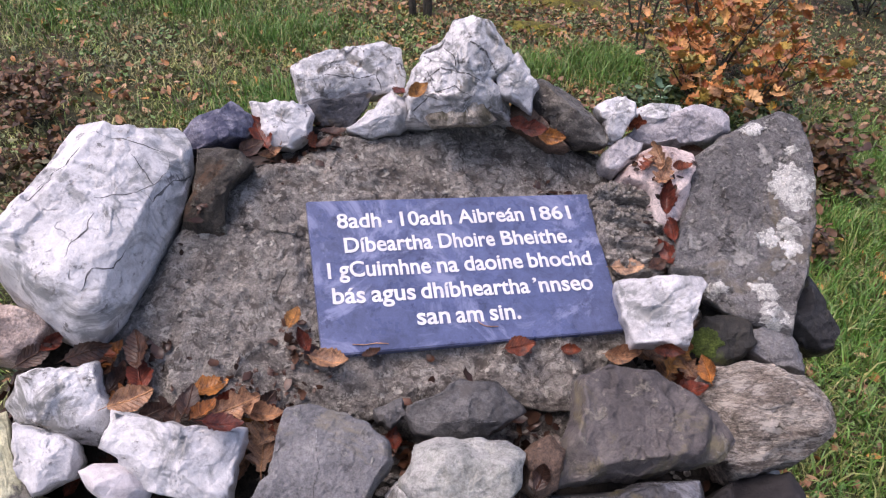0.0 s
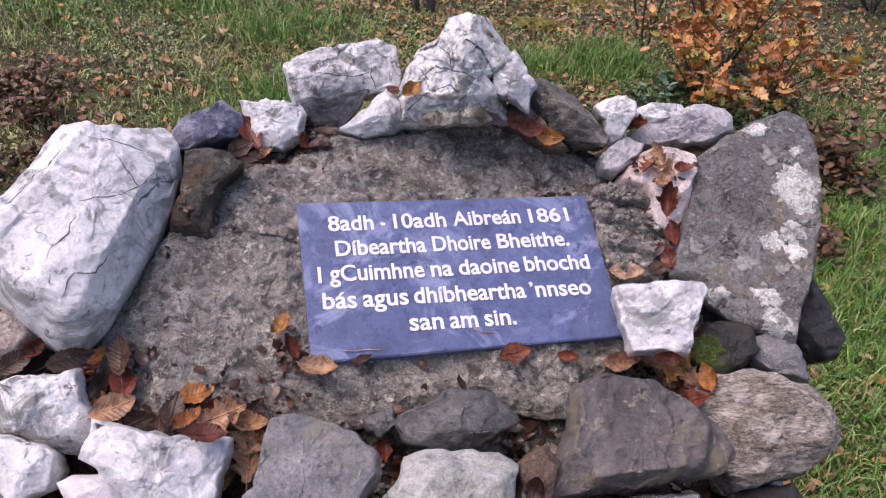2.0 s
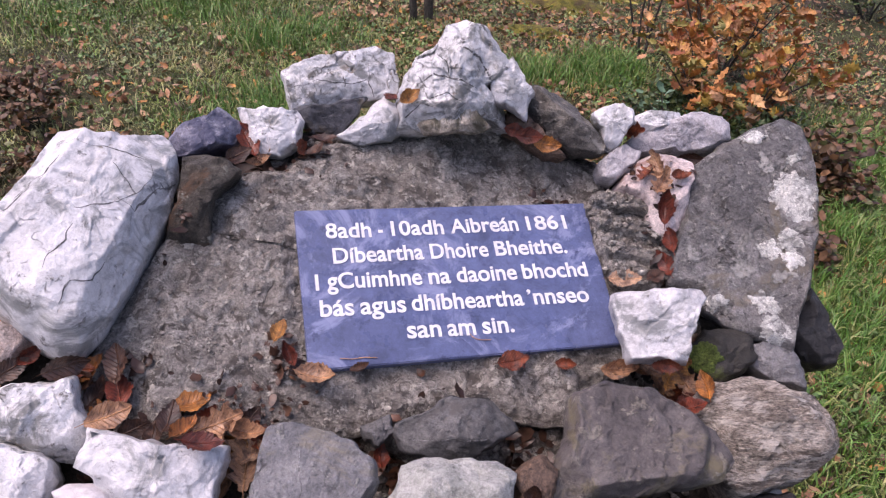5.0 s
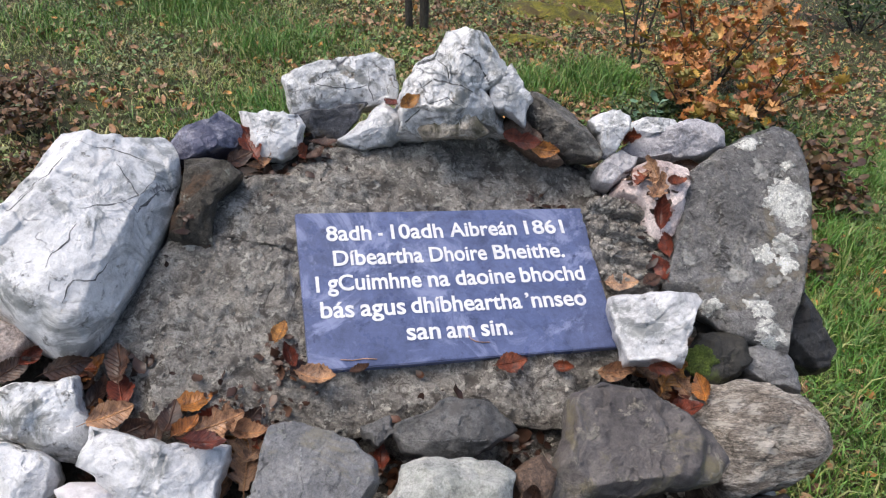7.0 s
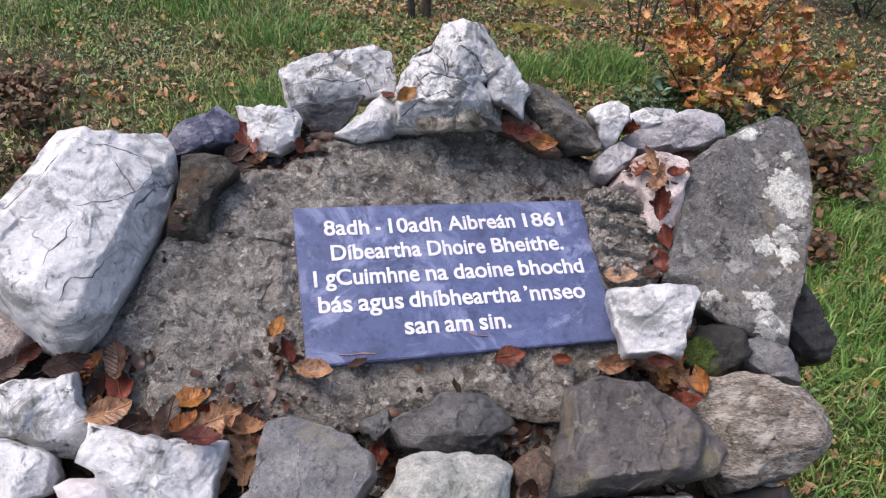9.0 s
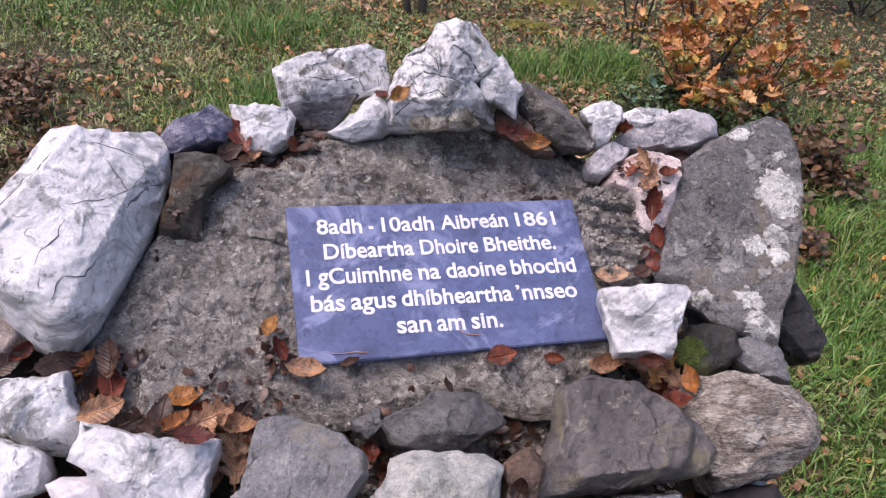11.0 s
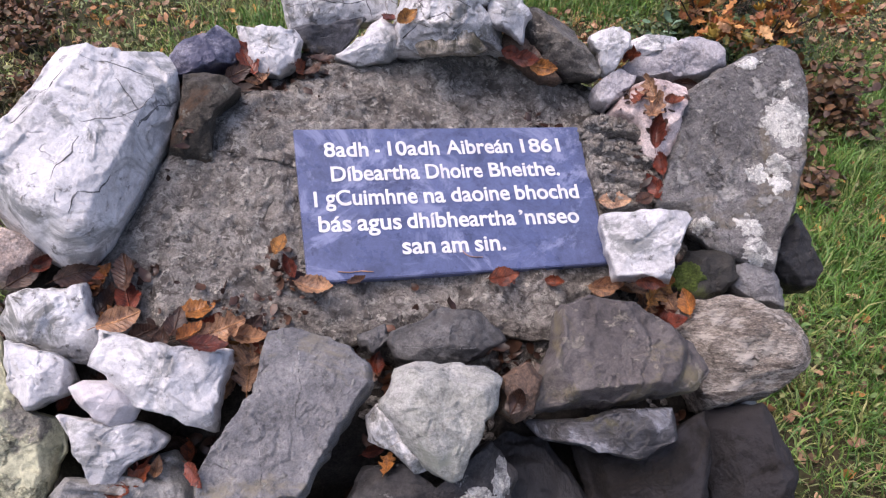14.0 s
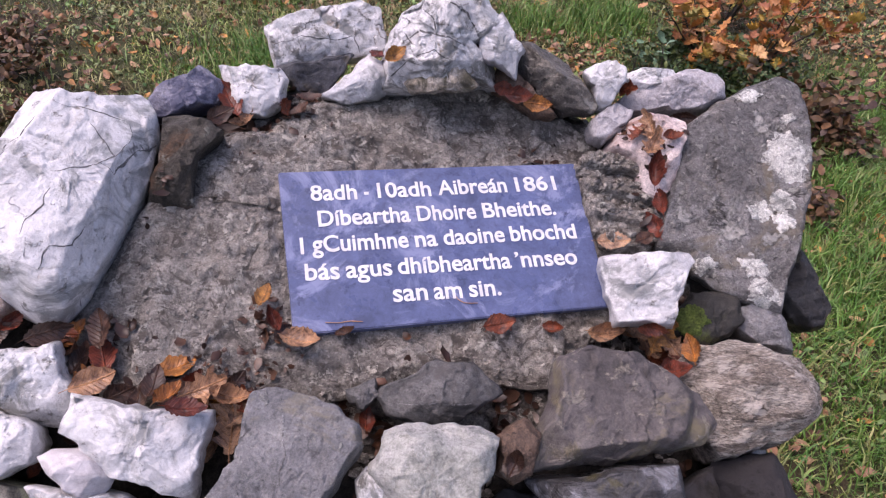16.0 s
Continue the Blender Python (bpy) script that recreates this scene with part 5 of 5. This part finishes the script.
def gap_litter():
    """Rotting leaf scraps caught in the gaps between the stones."""
    bpy.context.view_layer.update()
    deps = bpy.context.evaluated_depsgraph_get()
    rnd = random.Random(8)
    put, tries = [], 0
    down = Vector((0, 0.45, -0.9)).normalized()
    while len(put) < 360 and tries < 30000:
        tries += 1
        x, y = rnd.uniform(-0.5, 0.6), rnd.uniform(0.4, 1.1)
        hit, place, nrm, _, ob, _ = scene.ray_cast(deps, Vector((x, y, bed(x, y))) - down * 0.5, down)
        if hit and ob.name.split(".")[0] in ("mortar_bed", "cairn_fill") and place.z > 0.75:
            put.append((place + nrm * rnd.uniform(0.001, 0.006), rnd.uniform(0.012, 0.04), Euler((rnd.gauss(0.4, 0.5), rnd.gauss(0, 0.5), rnd.uniform(0, 6.28)))))
    # rot gathered against the plaque and in the bed's hollows: place, reach, count
    for cx, cy, r, count in ((-0.137, 0.69, 0.022, 34), (-0.118, 0.655, 0.025, 40), (-0.15, 0.61, 0.03, 60), (-0.178, 0.6, 0.035, 60), (-0.21, 0.905, 0.035, 46), (-0.15, 0.95, 0.035, 40), (0.19, 0.985, 0.03, 36), (0.345, 0.96, 0.025, 40), (0.362, 0.9, 0.016, 30), (0.36, 0.85, 0.02, 24), (0.32, 0.74, 0.035, 40), (0.03, 0.69, 0.05, 16), (-0.3, 0.62, 0.045, 60), (-0.27, 0.78, 0.02, 20)):
        for _ in range(int(count * 0.7)):
            x, y = rnd.gauss(cx, r * 0.7), rnd.gauss(cy, r * 0.7)
            hit, place, nrm, _, ob, _ = scene.ray_cast(deps, Vector((x, y, bed(x, y) + 0.3)), Vector((0, 0, -1)))
            if hit and ob.name.split(".")[0] in ("mortar_bed", "cairn_fill", "mortar_slab", "mortar_lump", "pink_stone", "rust_stone", "brown_stone"):
                put.append((place + nrm * rnd.uniform(0.001, 0.006), 0.006 + 0.02 * rnd.random() ** 2, Euler((rnd.gauss(0.3, 0.6), rnd.gauss(0, 0.6), rnd.uniform(0, 6.28)))))
    many_leaves("leaf_scraps", put, DARKLEAF, None, "dark rotting leaf scraps in the cairn's gaps", "leaves", "stuff")


gap_litter()


def crumbs():
    """Crumbs of mortar and stone on the bed and in the gaps."""
    bpy.context.view_layer.update()
    deps = bpy.context.evaluated_depsgraph_get()
    rnd = random.Random(21)
    verts, faces, tries = [], [], 0
    bm = bmesh.new()
    bmesh.ops.create_icosphere(bm, subdivisions=1, radius=1)
    ball, tris = [v.co.copy() for v in bm.verts], [[v.index for v in f.verts] for f in bm.faces]
    bm.free()
    count = 0
    while count < 900 and tries < 30000:
        tries += 1
        x, y = rnd.uniform(-0.45, 0.55), rnd.uniform(0.42, 1.08)
        hit, place, nrm, _, ob, _ = scene.ray_cast(deps, Vector((x, y, bed(x, y) + 0.4)), Vector((0, 0, -1)))
        kind = ob.name.split(".")[0] if hit else ""
        if kind in ("mortar_bed", "cairn_fill", "mortar_lump") or kind == "mortar_slab" and rnd.random() < 0.12:
            r = rnd.uniform(0.0012, 0.0035) if kind == "mortar_slab" else rnd.uniform(0.002, 0.008)
            b, sq = len(verts), Vector((rnd.uniform(0.6, 1.3), rnd.uniform(0.6, 1.3), rnd.uniform(0.45, 0.9)))
            for v in ball:
                verts.append(tuple(place + nrm * r * 0.3 + Vector((v.x * sq.x, v.y * sq.y, v.z * sq.z)) * r * rnd.uniform(0.7, 1.25)))
            faces += [tuple(b + i for i in f) for f in tris]
            count += 1
    tagged(shape("stone_crumbs", (verts, [], faces), MORTAR, smooth=False), "grey crumbs of mortar and stone between the cairn's stones", "rubble", kind="stuff")


crumbs()


LEAF_COUNT = []
LEAF_WORDS = {"tan_dead_leaf": "pale tan", "red_brown_leaf": "red-brown", "orange_leaf": "orange-brown", "dark_rotting_leaf": "dark wet"}


def fallen_leaf(kind, material, at, up, turn, size, curl):
    """A dead leaf that lies on the stones; up: the surface's normal, turn: where its tip points, size: its length."""
    k = len(LEAF_COUNT)
    LEAF_COUNT.append(k)
    ob = shape(kind + "_leaf", (lambda v, f: (v, [], f))(*leaf_data(kind, curl * (0.6 + 0.8 * random.Random(k).random()), k)), material)
    n = Vector(up).normalized()
    d = Vector((-math.sin(radians(turn)), math.cos(radians(turn)), 0))
    y = (d - n * d.dot(n)).normalized()
    m = Matrix((y.cross(n), y, n)).transposed().to_4x4()
    tip = random.Random(k + 99)
    ob.matrix_world = Matrix.Translation(Vector(at) + n * (0.004 + 0.09 * size)) @ m @ pose(0, 0, 0, tip.uniform(-14, 14), tip.uniform(-16, 16), 0) @ Matrix.Scale(size, 4)
    tagged(ob, "%s curled dead %s leaf lying on the cairn's stones" % (LEAF_WORDS[material.name], kind), "leaf", "dead leaves on the cairn")


fallen_leaf("beech", TANLEAF, (-0.088, 0.657, 1.036), (-0.1, -0.4, 0.9), -99, 0.05, 0.4)
fallen_leaf("beech", ORANGELEAF, (-0.140, 0.697, 1.071), (0.06, -0.36, 0.93), -8, 0.033, 0.5)
fallen_leaf("beech", REDLEAF, (-0.127, 0.671, 1.053), (0.34, -0.22, 0.91), 40, 0.033, 0.5)
fallen_leaf("beech", DARKLEAF, (-0.118, 0.661, 1.044), (0.57, -0.10, 0.82), -29, 0.033, 0.5)
fallen_leaf("oak", REDLEAF, (0.147, 0.739, 1.006), (0.33, -0.57, 0.75), -59, 0.037, 0.5)
fallen_leaf("beech", REDLEAF, (0.219, 0.744, 0.997), (-0.15, -0.33, 0.93), -105, 0.029, 0.5)
fallen_leaf("beech", DARKLEAF, (-0.040, 0.676, 1.034), (0.02, -0.23, 0.97), -74, 0.025, 0.5)
fallen_leaf("beech", TANLEAF, (0.282, 0.760, 0.976), (0.21, -0.41, 0.89), -97, 0.037, 0.5)
fallen_leaf("beech", TANLEAF, (0.327, 0.772, 0.971), (0.13, -0.45, 0.88), -73, 0.037, 0.5)
fallen_leaf("oak", TANLEAF, (0.348, 0.759, 0.957), (0.05, -0.21, 0.98), -149, 0.045, 0.5)
fallen_leaf("beech", REDLEAF, (0.331, 0.716, 1.045), (-0.16, -0.99, 0.06), -86, 0.037, 0.5)
fallen_leaf("oak", DARKLEAF, (0.386, 0.764, 0.945), (0.10, -0.42, 0.90), -153, 0.057, 0.5)
fallen_leaf("beech", ORANGELEAF, (0.392, 0.708, 1.000), (-0.47, 0.13, 0.87), -4, 0.045, 0.5)
fallen_leaf("beech", REDLEAF, (0.368, 0.748, 0.943), (0.02, -0.34, 0.94), -119, 0.049, 0.5)
fallen_leaf("beech", REDLEAF, (0.370, 0.682, 0.995), (-0.76, -0.10, 0.64), -94, 0.041, 0.5)
fallen_leaf("beech", ORANGELEAF, (0.379, 0.782, 0.964), (0.17, -0.38, 0.91), -9, 0.033, 0.5)
fallen_leaf("beech", TANLEAF, (0.301, 0.858, 1.060), (-0.07, -0.61, 0.79), -95, 0.045, 0.2)
fallen_leaf("oak", REDLEAF, (0.324, 1.063, 1.193), (-0.29, -0.77, 0.56), -98, 0.045, 0.5)
fallen_leaf("beech", DARKLEAF, (0.347, 1.068, 1.133), (0.17, -0.97, -0.15), -87, 0.041, 0.5)
fallen_leaf("beech", DARKLEAF, (0.405, 1.042, 1.168), (0.21, -0.98, -0.06), -76, 0.045, 0.5)
fallen_leaf("oak", TANLEAF, (0.355, 0.973, 1.174), (-0.56, -0.31, 0.77), -15, 0.045, 0.5)
fallen_leaf("oak", REDLEAF, (0.336, 0.970, 1.163), (-0.33, -0.01, 0.94), -39, 0.041, 0.5)
fallen_leaf("oak", TANLEAF, (0.351, 0.951, 1.155), (-0.16, -0.53, 0.84), -25, 0.045, 0.5)
fallen_leaf("beech", REDLEAF, (0.352, 0.924, 1.134), (-0.09, -0.67, 0.74), -8, 0.049, 0.5)
fallen_leaf("oak", TANLEAF, (0.325, 0.987, 1.149), (-0.42, 0.26, 0.87), 4, 0.037, 0.5)
fallen_leaf("beech", REDLEAF, (0.373, 0.906, 1.093), (-0.60, -0.11, 0.79), -13, 0.041, 0.5)
fallen_leaf("beech", REDLEAF, (0.366, 0.882, 1.070), (-0.59, -0.29, 0.76), 0, 0.041, 0.5)
fallen_leaf("beech", REDLEAF, (0.375, 0.963, 1.164), (0.25, -0.28, 0.93), -68, 0.033, 0.5)
fallen_leaf("beech", DARKLEAF, (0.341, 0.861, 1.064), (0.05, -0.44, 0.90), -57, 0.033, 0.5)
fallen_leaf("beech", REDLEAF, (0.164, 0.998, 1.207), (-0.03, -0.91, 0.41), -103, 0.041, 0.5)
fallen_leaf("beech", ORANGELEAF, (0.188, 0.995, 1.195), (0.09, -0.78, 0.62), -96, 0.041, 0.5)
fallen_leaf("beech", REDLEAF, (0.145, 1.005, 1.214), (-0.34, -0.89, 0.29), -117, 0.033, 0.5)
fallen_leaf("beech", REDLEAF, (-0.039, 1.003, 1.249), (0.21, 0.07, 0.98), -16, 0.033, 0.5)
fallen_leaf("beech", ORANGELEAF, (-0.013, 0.968, 1.267), (0.48, -0.57, 0.67), -29, 0.037, 0.5)
fallen_leaf("beech", REDLEAF, (0.096, 1.002, 1.277), (0.43, -0.88, -0.22), 168, 0.025, 0.5)
fallen_leaf("beech", REDLEAF, (-0.070, 1.078, 1.221), (0.50, -0.74, -0.45), -45, 0.033, 0.5)
fallen_leaf("beech", REDLEAF, (-0.230, 0.933, 1.205), (0.14, -0.42, 0.90), 34, 0.057, 0.5)
fallen_leaf("beech", DARKLEAF, (-0.240, 0.897, 1.204), (0.69, -0.40, 0.60), -33, 0.041, 0.5)
fallen_leaf("oak", TANLEAF, (-0.205, 0.919, 1.189), (0.12, -0.40, 0.91), 12, 0.033, 0.5)
fallen_leaf("beech", REDLEAF, (-0.164, 0.936, 1.202), (0.94, -0.13, 0.31), -20, 0.041, 0.5)
fallen_leaf("beech", TANLEAF, (-0.215, 0.911, 1.186), (0.08, -0.48, 0.88), -82, 0.025, 0.5)
fallen_leaf("beech", DARKLEAF, (-0.135, 0.970, 1.195), (0.30, -0.15, 0.94), -75, 0.041, 0.5)
fallen_leaf("beech", DARKLEAF, (-0.137, 0.940, 1.191), (-0.08, -0.37, 0.93), -52, 0.033, 0.5)
fallen_leaf("oak", ORANGELEAF, (-0.307, 0.581, 1.041), (0.07, -0.38, 0.92), -62, 0.045, 0.5)
fallen_leaf("beech", ORANGELEAF, (-0.333, 0.621, 1.066), (-0.11, -0.28, 0.95), -37, 0.041, 0.5)
fallen_leaf("beech", DARKLEAF, (-0.302, 0.627, 1.071), (-0.14, -0.46, 0.88), 13, 0.049, 0.5)
fallen_leaf("beech", DARKLEAF, (-0.333, 0.609, 1.059), (-0.12, -0.43, 0.89), -83, 0.041, 0.5)
fallen_leaf("beech", REDLEAF, (-0.300, 0.603, 1.050), (0.20, -0.20, 0.96), 29, 0.049, 0.5)
fallen_leaf("beech", DARKLEAF, (-0.321, 0.602, 1.050), (0.01, -0.52, 0.85), -19, 0.041, 0.5)
fallen_leaf("beech", DARKLEAF, (-0.354, 0.611, 1.090), (0.50, -0.84, 0.21), -55, 0.049, 0.5)
fallen_leaf("beech", REDLEAF, (-0.350, 0.619, 1.071), (0.19, -0.63, 0.75), -88, 0.041, 0.5)
fallen_leaf("beech", ORANGELEAF, (-0.224, 0.603, 1.032), (0.17, 0.19, 0.97), -47, 0.049, 0.5)
fallen_leaf("beech", DARKLEAF, (-0.216, 0.582, 1.026), (0.45, -0.48, 0.75), -68, 0.049, 0.5)
fallen_leaf("beech", ORANGELEAF, (-0.209, 0.545, 1.051), (0.29, 0.44, 0.85), -20, 0.041, 0.5)
fallen_leaf("oak", TANLEAF, (-0.191, 0.588, 1.012), (-0.00, -0.82, 0.57), -100, 0.049, 0.5)
fallen_leaf("beech", ORANGELEAF, (-0.179, 0.585, 1.002), (0.21, -0.72, 0.66), -73, 0.049, 0.5)
fallen_leaf("beech", REDLEAF, (-0.202, 0.595, 1.022), (0.06, -0.50, 0.87), -34, 0.041, 0.5)
fallen_leaf("beech", DARKLEAF, (-0.159, 0.602, 1.018), (0.34, -0.38, 0.86), -17, 0.041, 0.5)
fallen_leaf("beech", DARKLEAF, (-0.238, 0.579, 1.036), (0.30, -0.05, 0.95), 4, 0.041, 0.5)
fallen_leaf("beech", DARKLEAF, (-0.143, 0.598, 1.005), (-0.04, -0.88, 0.47), -75, 0.041, 0.5)
fallen_leaf("oak", TANLEAF, (-0.153, 0.568, 0.987), (0.01, -0.29, 0.96), 9, 0.074, 0.5)
fallen_leaf("oak", TANLEAF, (-0.142, 0.582, 0.994), (0.01, -0.30, 0.95), -30, 0.049, 0.5)
fallen_leaf("oak", REDLEAF, (-0.138, 0.588, 0.997), (0.01, -0.30, 0.95), 31, 0.041, 0.5)
fallen_leaf("beech", DARKLEAF, (-0.172, 0.603, 1.025), (0.03, -0.84, 0.55), -93, 0.041, 0.5)
fallen_leaf("beech", TANLEAF, (-0.176, 0.546, 0.978), (0.12, -0.29, 0.95), 5, 0.041, 0.5)
fallen_leaf("beech", REDLEAF, (-0.177, 0.525, 1.066), (0.25, -0.23, 0.94), -76, 0.041, 0.5)
fallen_leaf("beech", DARKLEAF, (-0.267, 0.571, 1.034), (-0.35, -0.62, 0.70), -63, 0.041, 0.5)
fallen_leaf("beech", DARKLEAF, (-0.251, 0.568, 1.029), (0.14, -0.55, 0.82), 3, 0.033, 0.5)
fallen_leaf("beech", REDLEAF, (-0.235, 0.446, 0.956), (-0.10, 0.19, 0.98), 0, 0.037, 0.5)
fallen_leaf("oak", REDLEAF, (-0.243, 0.426, 0.957), (0.17, 0.08, 0.98), -49, 0.037, 0.5)
fallen_leaf("beech", TANLEAF, (-0.227, 0.441, 0.955), (0.28, -0.02, 0.96), 10, 0.025, 0.5)
fallen_leaf("beech", REDLEAF, (-0.253, 0.414, 0.956), (-0.03, -0.11, 0.99), -98, 0.033, 0.5)
fallen_leaf("beech", REDLEAF, (-0.215, 0.497, 0.922), (0.05, -0.62, 0.78), 9, 0.029, 0.5)
fallen_leaf("beech", REDLEAF, (-0.355, 0.522, 0.969), (-0.01, -0.67, 0.74), -18, 0.033, 0.5)
fallen_leaf("beech", DARKLEAF, (-0.235, 0.500, 0.932), (0.38, -0.66, 0.64), -66, 0.033, 0.5)
fallen_leaf("oak", ORANGELEAF, (0.025, 0.463, 0.960), (-0.23, 0.23, 0.95), -7, 0.029, 0.5)
fallen_leaf("beech", REDLEAF, (-0.005, 0.538, 0.886), (0.06, -0.72, 0.69), -64, 0.029, 0.5)
fallen_leaf("beech", REDLEAF, (-0.009, 0.599, 0.972), (0.11, -0.40, 0.91), 6, 0.033, 0.5)
fallen_leaf("beech", DARKLEAF, (0.163, 0.527, 1.019), (-0.28, -0.70, 0.66), -26, 0.033, 0.5)
fallen_leaf("beech", REDLEAF, (-0.155, 0.408, 1.015), (-0.24, -0.69, 0.68), -137, 0.033, 0.5)
fallen_leaf("beech", DARKLEAF, (-0.191, 0.395, 0.913), (0.57, -0.45, 0.69), -1, 0.049, 0.5)
fallen_leaf("beech", REDLEAF, (-0.245, 0.487, 0.721), (0.41, -0.80, 0.44), -28, 0.041, 0.5)
fallen_leaf("beech", DARKLEAF, (-0.418, 0.606, 1.081), (0.67, -0.61, 0.42), -22, 0.041, 0.5)
fallen_leaf("beech", REDLEAF, (-0.409, 0.621, 1.086), (0.88, -0.31, 0.36), -21, 0.033, 0.5)
fallen_leaf("beech", TANLEAF, (0.278, 0.738, 0.999), (0.1, -0.45, 0.88), -80, 0.045, 0.6)
fallen_leaf("beech", TANLEAF, (0.319, 0.747, 0.997), (0.1, -0.45, 0.88), -120, 0.042, 0.6)
fallen_leaf("oak", ORANGELEAF, (0.351, 0.742, 0.992), (0.1, -0.45, 0.88), -30, 0.050, 0.6)
fallen_leaf("beech", REDLEAF, (0.344, 0.761, 1.012), (0.1, -0.45, 0.88), 20, 0.052, 0.6)
fallen_leaf("beech", ORANGELEAF, (0.399, 0.738, 0.979), (0.1, -0.45, 0.88), -10, 0.050, 0.6)
fallen_leaf("oak", TANLEAF, (0.376, 0.729, 0.978), (0.1, -0.45, 0.88), -150, 0.050, 0.6)
fallen_leaf("beech", REDLEAF, (0.369, 0.714, 0.970), (0.1, -0.45, 0.88), -60, 0.045, 0.6)
fallen_leaf("beech", REDLEAF, (0.143, 0.721, 1.022), (0.1, -0.45, 0.88), -70, 0.042, 0.6)
fallen_leaf("oak", TANLEAF, (-0.178, 0.579, 1.039), (0.1, -0.45, 0.88), -60, 0.055, 0.6)
fallen_leaf("beech", TANLEAF, (-0.150, 0.575, 1.029), (0.1, -0.45, 0.88), -95, 0.045, 0.6)
fallen_leaf("beech", TANLEAF, (-0.287, 0.564, 1.058), (0.1, -0.45, 0.88), -60, 0.050, 0.6)
fallen_leaf("oak", REDLEAF, (0.359, 0.995, 1.132), (0.1, -0.45, 0.88), 30, 0.050, 0.6)
fallen_leaf("beech", TANLEAF, (0.363, 0.952, 1.108), (0.1, -0.45, 0.88), 0, 0.042, 0.6)
